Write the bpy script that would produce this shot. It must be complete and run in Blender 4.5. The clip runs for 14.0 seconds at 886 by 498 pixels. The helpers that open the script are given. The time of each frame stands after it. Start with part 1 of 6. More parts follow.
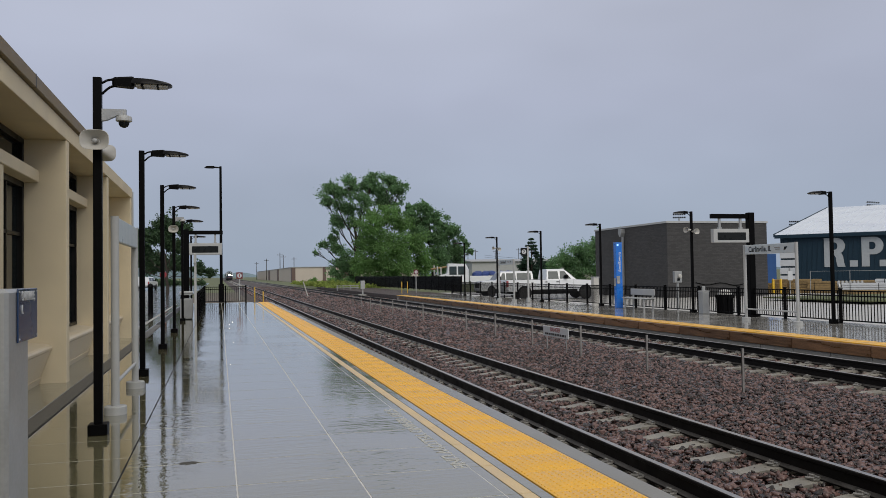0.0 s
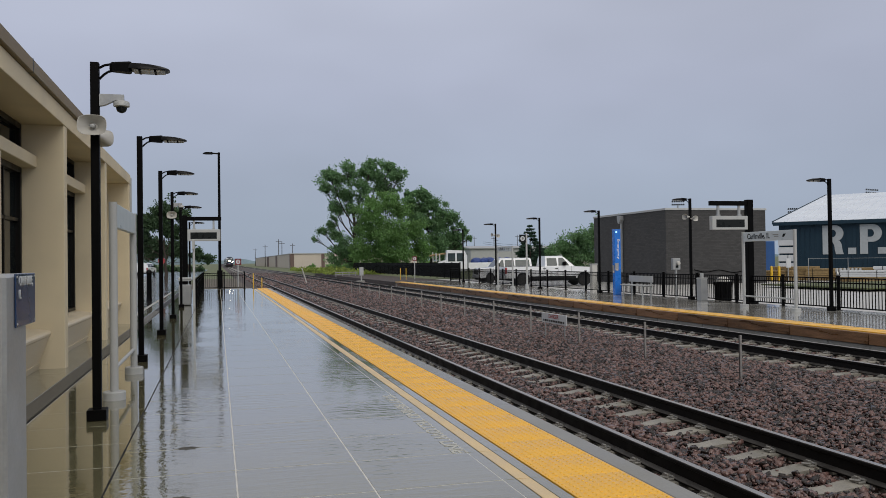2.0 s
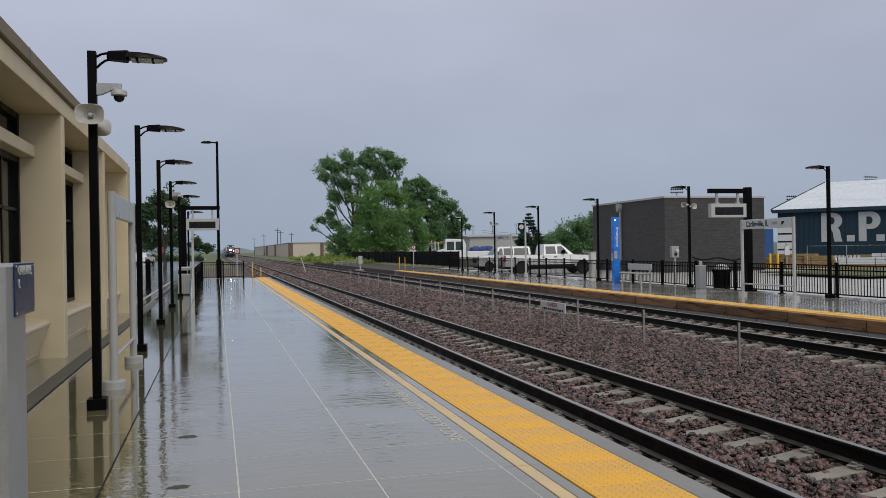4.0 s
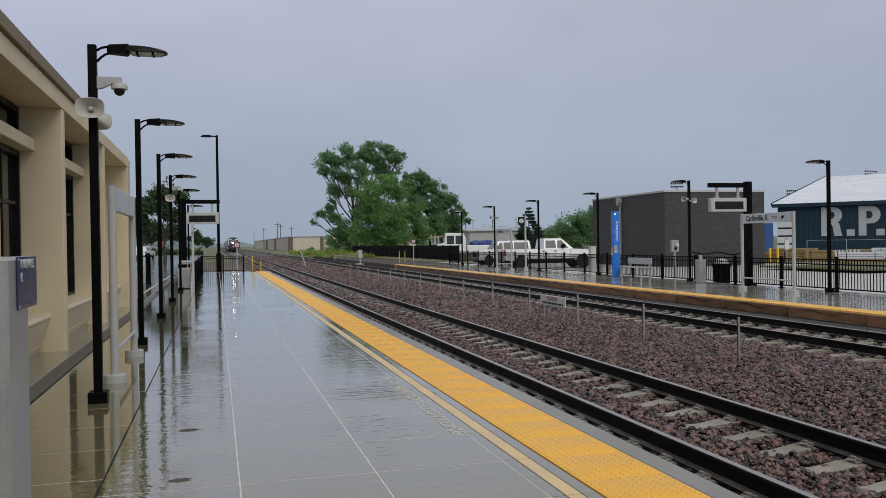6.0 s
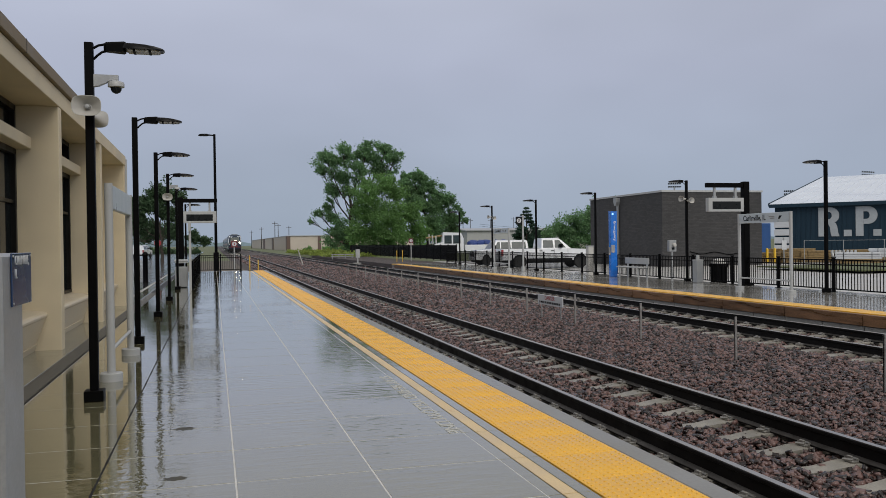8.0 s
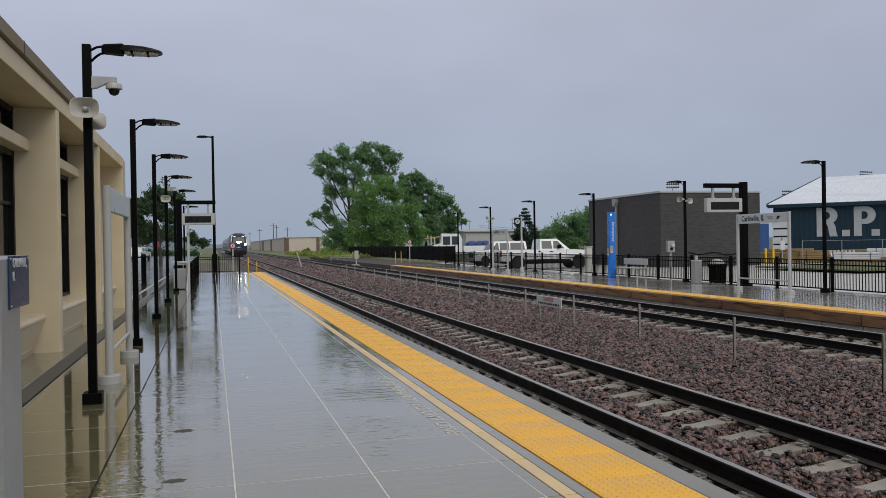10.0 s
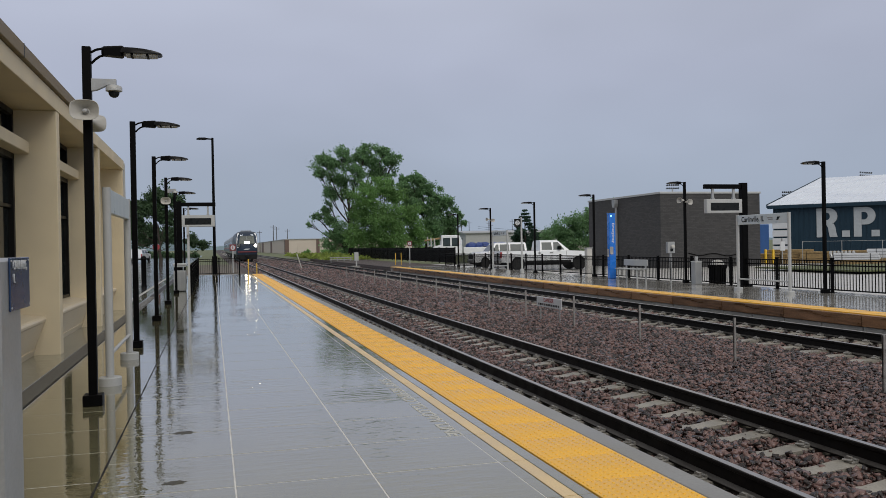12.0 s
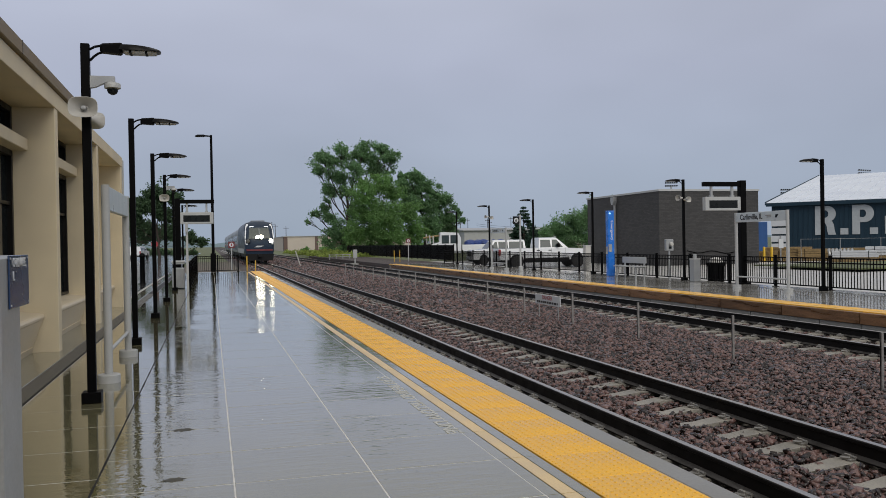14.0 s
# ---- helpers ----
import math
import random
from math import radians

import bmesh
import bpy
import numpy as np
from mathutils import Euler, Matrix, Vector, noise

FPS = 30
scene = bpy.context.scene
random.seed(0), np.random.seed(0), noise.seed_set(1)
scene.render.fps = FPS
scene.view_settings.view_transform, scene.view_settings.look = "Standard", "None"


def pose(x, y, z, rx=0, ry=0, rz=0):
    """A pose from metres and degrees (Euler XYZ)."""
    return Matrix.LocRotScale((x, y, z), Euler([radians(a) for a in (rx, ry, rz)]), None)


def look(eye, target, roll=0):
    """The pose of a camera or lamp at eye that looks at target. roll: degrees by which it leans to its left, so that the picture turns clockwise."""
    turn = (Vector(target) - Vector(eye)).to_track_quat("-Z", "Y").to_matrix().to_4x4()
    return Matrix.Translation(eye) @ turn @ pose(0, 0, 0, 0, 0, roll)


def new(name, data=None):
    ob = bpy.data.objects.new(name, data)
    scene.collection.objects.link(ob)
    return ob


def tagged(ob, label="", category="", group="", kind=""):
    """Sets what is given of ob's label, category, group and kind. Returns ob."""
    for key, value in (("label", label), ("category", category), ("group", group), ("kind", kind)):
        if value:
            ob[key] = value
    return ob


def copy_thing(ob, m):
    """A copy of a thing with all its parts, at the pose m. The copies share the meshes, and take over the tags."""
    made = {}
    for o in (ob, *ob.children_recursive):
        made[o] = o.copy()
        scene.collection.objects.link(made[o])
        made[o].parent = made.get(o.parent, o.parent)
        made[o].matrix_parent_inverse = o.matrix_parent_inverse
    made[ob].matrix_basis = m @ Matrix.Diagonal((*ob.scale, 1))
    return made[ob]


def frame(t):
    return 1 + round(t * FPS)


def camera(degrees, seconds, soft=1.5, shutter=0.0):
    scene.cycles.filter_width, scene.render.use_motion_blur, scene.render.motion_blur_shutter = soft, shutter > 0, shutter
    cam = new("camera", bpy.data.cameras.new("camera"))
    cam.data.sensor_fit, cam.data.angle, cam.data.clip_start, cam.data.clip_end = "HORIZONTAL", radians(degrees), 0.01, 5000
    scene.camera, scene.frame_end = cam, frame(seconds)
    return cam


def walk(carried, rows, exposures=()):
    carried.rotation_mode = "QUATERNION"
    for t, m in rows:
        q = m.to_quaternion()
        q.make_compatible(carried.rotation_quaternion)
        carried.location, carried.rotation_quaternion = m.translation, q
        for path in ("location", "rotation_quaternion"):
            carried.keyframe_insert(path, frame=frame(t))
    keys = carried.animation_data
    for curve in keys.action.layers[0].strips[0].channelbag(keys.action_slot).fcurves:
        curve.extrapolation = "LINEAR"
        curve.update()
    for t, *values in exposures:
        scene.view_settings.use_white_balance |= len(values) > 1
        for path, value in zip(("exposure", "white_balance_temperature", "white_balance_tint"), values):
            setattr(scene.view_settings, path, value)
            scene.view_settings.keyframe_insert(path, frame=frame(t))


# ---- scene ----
cam = camera(56.31, 14.0, soft=0.5)
EYE = Vector((0.0, 0.0, 1.6))
# seconds, heading to the right of the track, tilt, roll (degrees), sway of the hand (metres)
TURNS = [
    (0.0, 15.138, 1.687, -0.871, 0.001, 0.000, 0.009),
    (0.5, 15.148, 1.310, -0.582, 0.000, -0.002, 0.010),
    (1.0, 15.161, 1.348, -0.600, 0.001, 0.001, 0.009),
    (1.5, 15.170, 1.161, -0.627, 0.001, -0.001, 0.007),
    (2.0, 15.217, 0.766, -0.769, 0.003, 0.004, 0.005),
    (2.5, 15.281, 0.491, -0.835, 0.005, 0.003, 0.005),
    (3.0, 15.293, 0.264, -0.869, 0.004, 0.002, 0.004),
    (5.5, 15.268, -0.338, -0.983, -0.001, -0.003, 0.003),
    (6.0, 15.284, -0.435, -0.899, -0.004, -0.005, 0.003),
    (6.5, 15.301, -0.388, -0.713, -0.003, -0.001, -0.001),
    (7.0, 15.347, -0.448, -0.719, 0.000, 0.000, 0.000),
    (7.5, 15.402, -0.445, -0.724, 0.004, 0.000, -0.001),
    (8.0, 15.448, -0.465, -0.780, 0.003, 0.001, -0.005),
    (10.5, 15.551, -0.337, -0.982, 0.005, 0.005, -0.004),
    (11.0, 15.529, -0.300, -1.048, 0.007, 0.002, -0.004),
    (11.5, 15.524, -0.303, -1.036, 0.005, 0.001, -0.004),
    (12.0, 15.547, -0.285, -1.052, 0.003, 0.003, -0.005),
    (12.5, 15.544, -0.250, -1.127, 0.003, 0.003, -0.006),
    (13.0, 15.583, -0.280, -1.148, 0.005, -0.001, -0.004),
    (13.5, 15.609, -0.487, -1.039, 0.002, 0.003, -0.007),
    (14.0, 15.635, -0.473, -1.011, 0.001, -0.001, -0.003),
]


def facing(heading, tilt, roll, sway):
    a, b = radians(heading), radians(tilt)
    way = Vector((math.sin(a) * math.cos(b), math.cos(a) * math.cos(b), math.sin(b)))
    eye = EYE + Vector(sway)
    return look(eye, eye + way * 10, roll)


walk(cam, [(t, facing(a, b, c, (x, y, z))) for t, a, b, c, x, y, z in TURNS], exposures=[(0.0, 0.0), (14.0, 0.0)])

# ---- light: an even, rainy sky ----
world = bpy.data.worlds.new("overcast_sky")
scene.world = world
world.use_nodes = True
wn, wl = world.node_tree.nodes, world.node_tree.links
wn.clear()
w_out = wn.new("ShaderNodeOutputWorld")
w_bg = wn.new("ShaderNodeBackground")
w_sky = wn.new("ShaderNodeTexSky")
w_sky.sky_type, w_sky.sun_disc = "NISHITA", False
w_sky.sun_elevation, w_sky.sun_rotation = radians(37), radians(172)
w_co = wn.new("ShaderNodeTexCoord")
w_sep = wn.new("ShaderNodeSeparateXYZ")
w_ramp = wn.new("ShaderNodeValToRGB")
w_map = wn.new("ShaderNodeMapping")
w_map.inputs["Scale"].default_value = (1.0, 1.0, 2.4)
w_noise = wn.new("ShaderNodeTexNoise")
w_noise.inputs["Scale"].default_value, w_noise.inputs["Detail"].default_value = 2.2, 3.0
w_tone = wn.new("ShaderNodeMapRange")
w_tone.inputs["From Min"].default_value, w_tone.inputs["From Max"].default_value = 0.25, 0.75
w_tone.inputs["To Min"].default_value, w_tone.inputs["To Max"].default_value = 0.87, 1.10
w_cloud = wn.new("ShaderNodeMixRGB")
w_cloud.blend_type, w_cloud.inputs["Fac"].default_value = "MULTIPLY", 1.0
w_mix = wn.new("ShaderNodeMixRGB")
w_mix.inputs["Fac"].default_value = 0.96
w_dim = wn.new("ShaderNodeMixRGB")
w_dim.blend_type, w_dim.inputs["Fac"].default_value = "MULTIPLY", 1.0
w_dim.inputs["Color2"].default_value = (0.1, 0.1, 0.1, 1)
ramp = w_ramp.color_ramp
ramp.elements[0].position, ramp.elements[0].color = 0.0, (0.33, 0.40, 0.51, 1)
ramp.elements[1].position, ramp.elements[1].color = 1.0, (0.80, 0.78, 0.75, 1)
for at, c in ((0.08, (0.36, 0.415, 0.525, 1)), (0.2, (0.43, 0.465, 0.585, 1)), (0.34, (0.50, 0.53, 0.64, 1)), (0.55, (0.70, 0.69, 0.69, 1))):
    e = ramp.elements.new(at)
    e.color = c
wl.new(w_co.outputs["Generated"], w_sep.inputs[0])
wl.new(w_sep.outputs["Z"], w_ramp.inputs["Fac"])
wl.new(w_co.outputs["Generated"], w_map.inputs["Vector"])
wl.new(w_map.outputs[0], w_noise.inputs["Vector"])
wl.new(w_noise.outputs["Fac"], w_tone.inputs["Value"])
wl.new(w_ramp.outputs["Color"], w_cloud.inputs["Color1"])
wl.new(w_tone.outputs[0], w_cloud.inputs["Color2"])
wl.new(w_sky.outputs[0], w_dim.inputs["Color1"])
wl.new(w_dim.outputs[0], w_mix.inputs["Color1"])
wl.new(w_cloud.outputs[0], w_mix.inputs["Color2"])
wl.new(w_mix.outputs[0], w_bg.inputs["Color"])
wl.new(w_bg.outputs[0], w_out.inputs["Surface"])
w_bg.inputs["Strength"].default_value = 1.0

sun = new("sun", bpy.data.lights.new("sun", "SUN"))
sun.data.energy, sun.data.angle, sun.data.color = 1.25, radians(45), (1.0, 0.94, 0.84)
sun.matrix_world = look((0, 0, 50), (-0.12 * 50, 0.8 * 50, 50 - 0.62 * 50))


# ---- materials ----
def mat(name, c, rough=0.6, metal=0.0, var=0.2, scale=3.0, fine=60.0, bump=0.1, depth=0.004, tint=None, rvar=0.12,
        stretch=(1, 1, 1), island=0.0, per_object=0.0, spec=0.5, coat=0.0):
    """A surface with stains at one scale and grain at another."""
    m = bpy.data.materials.new(name)
    m.use_nodes = True
    n, l = m.node_tree.nodes, m.node_tree.links
    b = n["Principled BSDF"]
    b.inputs["Metallic"].default_value = metal
    b.inputs["Specular IOR Level"].default_value = spec
    b.inputs["Coat Weight"].default_value = coat
    b.inputs["Coat Roughness"].default_value = 0.05
    co, mp = n.new("ShaderNodeTexCoord"), n.new("ShaderNodeMapping")
    mp.inputs["Scale"].default_value = stretch
    l.new(co.outputs["Object"], mp.inputs["Vector"])
    big, small = n.new("ShaderNodeTexNoise"), n.new("ShaderNodeTexNoise")
    big.inputs["Scale"].default_value, big.inputs["Detail"].default_value = scale, 4
    small.inputs["Scale"].default_value, small.inputs["Detail"].default_value = fine, 3
    l.new(mp.outputs[0], big.inputs["Vector"])
    l.new(mp.outputs[0], small.inputs["Vector"])
    add = n.new("ShaderNodeMath")
    add.operation = "ADD"
    l.new(big.outputs["Fac"], add.inputs[0])
    l.new(small.outputs["Fac"], add.inputs[1])
    total = add.outputs[0]
    lo, hi = 0.7, 1.3
    if island or per_object:
        if island:
            src = n.new("ShaderNodeNewGeometry").outputs["Random Per Island"]
        else:
            src = n.new("ShaderNodeObjectInfo").outputs["Random"]
        k = n.new("ShaderNodeMath")
        k.operation = "MULTIPLY_ADD"
        k.inputs[1].default_value, k.inputs[2].default_value = (island or per_object), -(island or per_object) / 2
        l.new(src, k.inputs[0])
        s = n.new("ShaderNodeMath")
        s.operation = "ADD"
        l.new(total, s.inputs[0])
        l.new(k.outputs[0], s.inputs[1])
        total = s.outputs[0]
    r = n.new("ShaderNodeMapRange")
    r.inputs["From Min"].default_value, r.inputs["From Max"].default_value = lo, hi
    l.new(total, r.inputs["Value"])
    mix = n.new("ShaderNodeMixRGB")
    dark = tint or tuple(v * (1 - var) for v in c)
    mix.inputs["Color1"].default_value = (*dark, 1)
    mix.inputs["Color2"].default_value = (*(min(1, v * (1 + var * 0.6)) for v in c), 1)
    l.new(r.outputs[0], mix.inputs["Fac"])
    l.new(mix.outputs[0], b.inputs["Base Color"])
    rr = n.new("ShaderNodeMapRange")
    rr.inputs["From Min"].default_value, rr.inputs["From Max"].default_value = 0.3, 0.7
    rr.inputs["To Min"].default_value, rr.inputs["To Max"].default_value = max(0.02, rough - rvar), min(1, rough + rvar)
    l.new(big.outputs["Fac"], rr.inputs["Value"])
    l.new(rr.outputs[0], b.inputs["Roughness"])
    if bump:
        bu = n.new("ShaderNodeBump")
        bu.inputs["Strength"].default_value, bu.inputs["Distance"].default_value = bump, depth
        l.new(small.outputs["Fac"], bu.inputs["Height"])
        l.new(bu.outputs[0], b.inputs["Normal"])
    return m


def wet(name, c, var=0.16, ripple=0.35, rough=0.05, film=0.5, span=0.16):
    """Concrete under a film of rain water: stains below, uneven gloss and slow ripples above."""
    m = mat(name, c, rough=0.3, var=var, scale=0.9, fine=45, bump=0.0, per_object=0.10, spec=0.5)
    n, l = m.node_tree.nodes, m.node_tree.links
    b = n["Principled BSDF"]
    geo = n.new("ShaderNodeNewGeometry")
    a, p, d = n.new("ShaderNodeTexNoise"), n.new("ShaderNodeTexNoise"), n.new("ShaderNodeTexNoise")
    mp = n.new("ShaderNodeMapping")
    mp.inputs["Scale"].default_value = (0.75, 2.4, 1.0)
    l.new(geo.outputs["Position"], mp.inputs["Vector"])
    for t, s, k in ((a, 0.55, 3), (p, 4.6, 3), (d, 19.0, 2)):
        t.inputs["Scale"].default_value, t.inputs["Detail"].default_value = s, k
    l.new(geo.outputs["Position"], a.inputs["Vector"])
    l.new(mp.outputs[0], p.inputs["Vector"])
    l.new(geo.outputs["Position"], d.inputs["Vector"])
    rr = n.new("ShaderNodeMapRange")
    rr.inputs["From Min"].default_value, rr.inputs["From Max"].default_value = 0.42, 0.68
    rr.inputs["To Min"].default_value, rr.inputs["To Max"].default_value = rough, rough + span
    l.new(a.outputs["Fac"], rr.inputs["Value"])
    l.new(rr.outputs[0], b.inputs["Roughness"])
    b.inputs["Coat Weight"].default_value = film
    b.inputs["Coat IOR"].default_value = 1.42
    b.inputs["Coat Roughness"].default_value = 0.06
    b1, b2 = n.new("ShaderNodeBump"), n.new("ShaderNodeBump")
    b1.inputs["Strength"].default_value, b1.inputs["Distance"].default_value = ripple, 0.010
    b2.inputs["Strength"].default_value, b2.inputs["Distance"].default_value = ripple * 0.8, 0.0018
    l.new(p.outputs["Fac"], b1.inputs["Height"])
    l.new(d.outputs["Fac"], b2.inputs["Height"])
    # ripples stand in patches: deeper water moves, thin film lies flat
    mask = n.new("ShaderNodeMapRange")
    mask.inputs["From Min"].default_value, mask.inputs["From Max"].default_value = 0.44, 0.56
    mask.inputs["To Min"].default_value, mask.inputs["To Max"].default_value = ripple, ripple * 0.12
    l.new(a.outputs["Fac"], mask.inputs["Value"])
    l.new(mask.outputs[0], b1.inputs["Strength"])
    l.new(b1.outputs[0], b2.inputs["Normal"])
    l.new(b2.outputs[0], b.inputs["Normal"])
    l.new(b2.outputs[0], b.inputs["Coat Normal"])
    return m


def glow(name, c, power):
    m = bpy.data.materials.new(name)
    m.use_nodes = True
    b = m.node_tree.nodes["Principled BSDF"]
    b.inputs["Base Color"].default_value = (*c, 1)
    b.inputs["Emission Color"].default_value = (*c, 1)
    b.inputs["Emission Strength"].default_value = power
    return m


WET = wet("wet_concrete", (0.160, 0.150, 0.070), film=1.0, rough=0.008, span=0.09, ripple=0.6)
# side panels: the tan building's reflection is put into this tone, ripples kept low
WET_SIDE = wet("wet_side_concrete", (0.150, 0.140, 0.080), film=0.8, rough=0.02, span=0.06, ripple=0.16)
WET_EDGE = wet("wet_edge_concrete", (0.21, 0.205, 0.185), rough=0.25, film=0.0)
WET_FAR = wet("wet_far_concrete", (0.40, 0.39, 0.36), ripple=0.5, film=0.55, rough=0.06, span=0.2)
APRON = wet("wet_apron_concrete", (0.205, 0.20, 0.15), rough=0.05, film=0.35, span=0.12, ripple=0.5)
LAMP_MIRROR = mat("dark_lamp_reflection", (0.07, 0.066, 0.05), 0.55, var=0.5, scale=14, fine=70, spec=0.25)
JOINT = mat("joint_sealant", (0.62, 0.62, 0.60), 0.5, bump=0.05)
TACTILE = mat("tactile_yellow", (0.80, 0.44, 0.045), 0.36, var=0.16, scale=1.3, fine=90, bump=0.1, per_object=0.05, spec=0.28, rvar=0.2)
CREAM = mat("cream_paint", (0.64, 0.49, 0.27), 0.4, var=0.15, scale=2, per_object=0.12, spec=0.35)
STENCIL = mat("worn_white_paint", (0.46, 0.46, 0.42), 0.4, var=0.3, scale=9)
BALLAST = mat("ballast_stone", (0.100, 0.059, 0.053), 0.27, spec=0.5, var=0.85, scale=9, fine=40, island=2.8, bump=0.0)
# bed under the stones: the shade in their gaps is painted as near-black
GAP_SHADE = mat("ballast_gap_shade", (0.016, 0.011, 0.011), 0.9, var=0.5, scale=14, fine=50, bump=1.0, depth=0.04)
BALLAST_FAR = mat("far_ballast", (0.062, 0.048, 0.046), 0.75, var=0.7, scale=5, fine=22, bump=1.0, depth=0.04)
TIE = mat("wet_concrete_tie", (0.25, 0.235, 0.205), 0.45, var=0.3, scale=5, per_object=0.3, bump=0.25)
RAIL = mat("wet_dark_steel_rail", (0.006, 0.0052, 0.005), 0.5, metal=0.0, spec=0.12, var=0.4, scale=4, fine=30, bump=0.15)
LIT_FOOT = mat("lit_rail_foot", (0.05, 0.046, 0.043), 0.4, var=0.3, scale=4)
RAIL_TOP = mat("bright_rail_head", (0.44, 0.42, 0.39), 0.38, metal=1.0, var=0.15, scale=3, stretch=(1, 0.1, 1))
CLIP = mat("galvanised_clip", (0.33, 0.32, 0.30), 0.4, metal=0.6)
STUCCO = mat("tan_stucco", (0.66, 0.57, 0.40), 0.75, var=0.20, scale=1.0, fine=120, bump=0.25, depth=0.002)
STUCCO_SILL = mat("cream_sill", (0.66, 0.57, 0.42), 0.45, var=0.12, scale=2)
COPING = mat("brown_metal_coping", (0.23, 0.185, 0.125), 0.65, spec=0.2, var=0.15)
BLACK = mat("black_powder_coat", (0.0022, 0.0022, 0.0025), 0.45, var=0.2, scale=6, bump=0.03, spec=0.06)
GLOSS_BLACK = mat("glossy_black_housing", (0.0025, 0.0025, 0.003), 0.25, var=0.2, scale=6, bump=0.0, spec=0.14)
DARKFRAME = mat("dark_bronze_frame", (0.007, 0.0065, 0.006), 0.4, spec=0.2, bump=0.02)
GALV = mat("grey_aluminium", (0.34, 0.35, 0.355), 0.42, metal=0.35, var=0.1, scale=4, bump=0.02)
PALE = mat("pale_grey_paint", (0.40, 0.41, 0.41), 0.4, var=0.08, bump=0.02)
IRON = mat("wet_drain_iron", (0.13, 0.125, 0.11), 0.5, var=0.3, scale=8)
DARK_GALV = mat("weathered_steel", (0.27, 0.26, 0.25), 0.5, metal=0.3, var=0.3, scale=8)
OFFWHITE = mat("off_white_plastic", (0.47, 0.46, 0.43), 0.4, var=0.08, bump=0.02)
WHITE = mat("white_car_paint", (0.74, 0.76, 0.78), 0.18, var=0.05, bump=0.0, coat=0.6)
GLASS_DARK = mat("dark_window_glass", (0.010, 0.014, 0.015), 0.05, spec=0.35, var=0.3, bump=0.0, rvar=0.02)
GLASS_CAB = mat("cab_glass", (0.045, 0.06, 0.055), 0.12, spec=0.6, var=0.2, bump=0.0, rvar=0.02)
GLASS_CAR = mat("car_window_glass", (0.03, 0.046, 0.048), 0.04, spec=0.5, var=0.3, bump=0.0, rvar=0.02)
PANEL = mat("pale_sign_panel", (0.48, 0.53, 0.56), 0.35, var=0.08, scale=3, bump=0.0)
BLUE_SIGN = mat("blue_sign", (0.012, 0.035, 0.10), 0.25, var=0.1, bump=0.0, coat=0.3)
BLUE = mat("bright_blue_paint", (0.01, 0.16, 0.62), 0.25, var=0.08, bump=0.0, coat=0.4)
DULL_BLUE = mat("dull_blue_paint", (0.015, 0.07, 0.22), 0.4, var=0.15)
SCREEN = mat("dark_screen", (0.012, 0.014, 0.015), 0.3, bump=0.0, spec=0.15)
WOOD = mat("wet_brown_timber", (0.20, 0.105, 0.05), 0.34, var=0.75, scale=2, fine=30, stretch=(6, 0.6, 6), per_object=0.3)
BLOCK = mat("grey_block", (0.30, 0.30, 0.28), 0.7, var=0.25, scale=3, per_object=0.2)
NAVY = mat("navy_siding", (0.011, 0.031, 0.050), 0.55, spec=0.25, var=0.1, scale=1, bump=0.05)
ROOF_WHITE = mat("white_metal_roof", (0.64, 0.69, 0.76), 0.35, var=0.05, scale=0.3, fine=2, bump=0.0)
WALL_PAINT = mat("dull_white_wall_paint", (0.36, 0.39, 0.41), 0.6, var=0.12, scale=0.8, fine=6)
LETTER = mat("white_wall_paint", (0.54, 0.56, 0.58), 0.5, var=0.06)
GRASS = mat("wet_grass", (0.10, 0.12, 0.045), 0.7, var=0.4, scale=0.5, fine=12, bump=0.6, depth=0.05)
ASPHALT = wet("wet_asphalt", (0.11, 0.11, 0.112), ripple=1.1, rough=0.1, film=1.0)
LOT = wet("wet_lot_concrete", (0.46, 0.455, 0.44), ripple=0.6, rough=0.35, film=0.0)
DIRT = mat("wet_dirt", (0.10, 0.085, 0.065), 0.8, var=0.4, scale=0.4, fine=9, bump=0.5, depth=0.05)
LEAF = mat("leaf_green", (0.18, 0.325, 0.15), 0.55, var=0.45, scale=0.35, fine=4, island=0.5, bump=0.0)
LEAF_LIGHT = mat("leaf_bright_green", (0.19, 0.35, 0.115), 0.55, var=0.4, scale=0.4, fine=4, island=0.5, bump=0.0)
LEAF_DARK = mat("leaf_dark_green", (0.075, 0.135, 0.065), 0.55, var=0.45, scale=0.35, fine=4, island=0.5, bump=0.0)
NEEDLE = mat("spruce_green", (0.04, 0.085, 0.055), 0.6, var=0.4, scale=0.6, fine=5, island=0.5, bump=0.0)
WEED = mat("weed_green", (0.30, 0.38, 0.085), 0.6, var=0.4, scale=0.6, fine=6, island=0.6, bump=0.0)
BARK = mat("bark", (0.045, 0.036, 0.028), 0.85, var=0.4, scale=4, fine=20, bump=0.6, depth=0.03)
BEIGE = mat("beige_panel", (0.52, 0.46, 0.39), 0.6, var=0.08, scale=0.4)
BROWN = mat("brown_panel", (0.13, 0.085, 0.07), 0.6, var=0.1)
LUMBER = mat("lumber_yellow", (0.27, 0.185, 0.08), 0.6, var=0.3, scale=1, fine=8, per_object=0.4)
YELLOW = mat("yellow_bollard", (0.72, 0.45, 0.03), 0.4, var=0.1)
RED = mat("red_sign", (0.30, 0.03, 0.035), 0.4, var=0.1)
DARK_RED = mat("dark_red_sign", (0.16, 0.03, 0.035), 0.4, var=0.1)
RUBBER = mat("tyre_rubber", (0.018, 0.018, 0.018), 0.7)
TARP = mat("blue_tarp", (0.02, 0.05, 0.20), 0.5, var=0.3, scale=3)
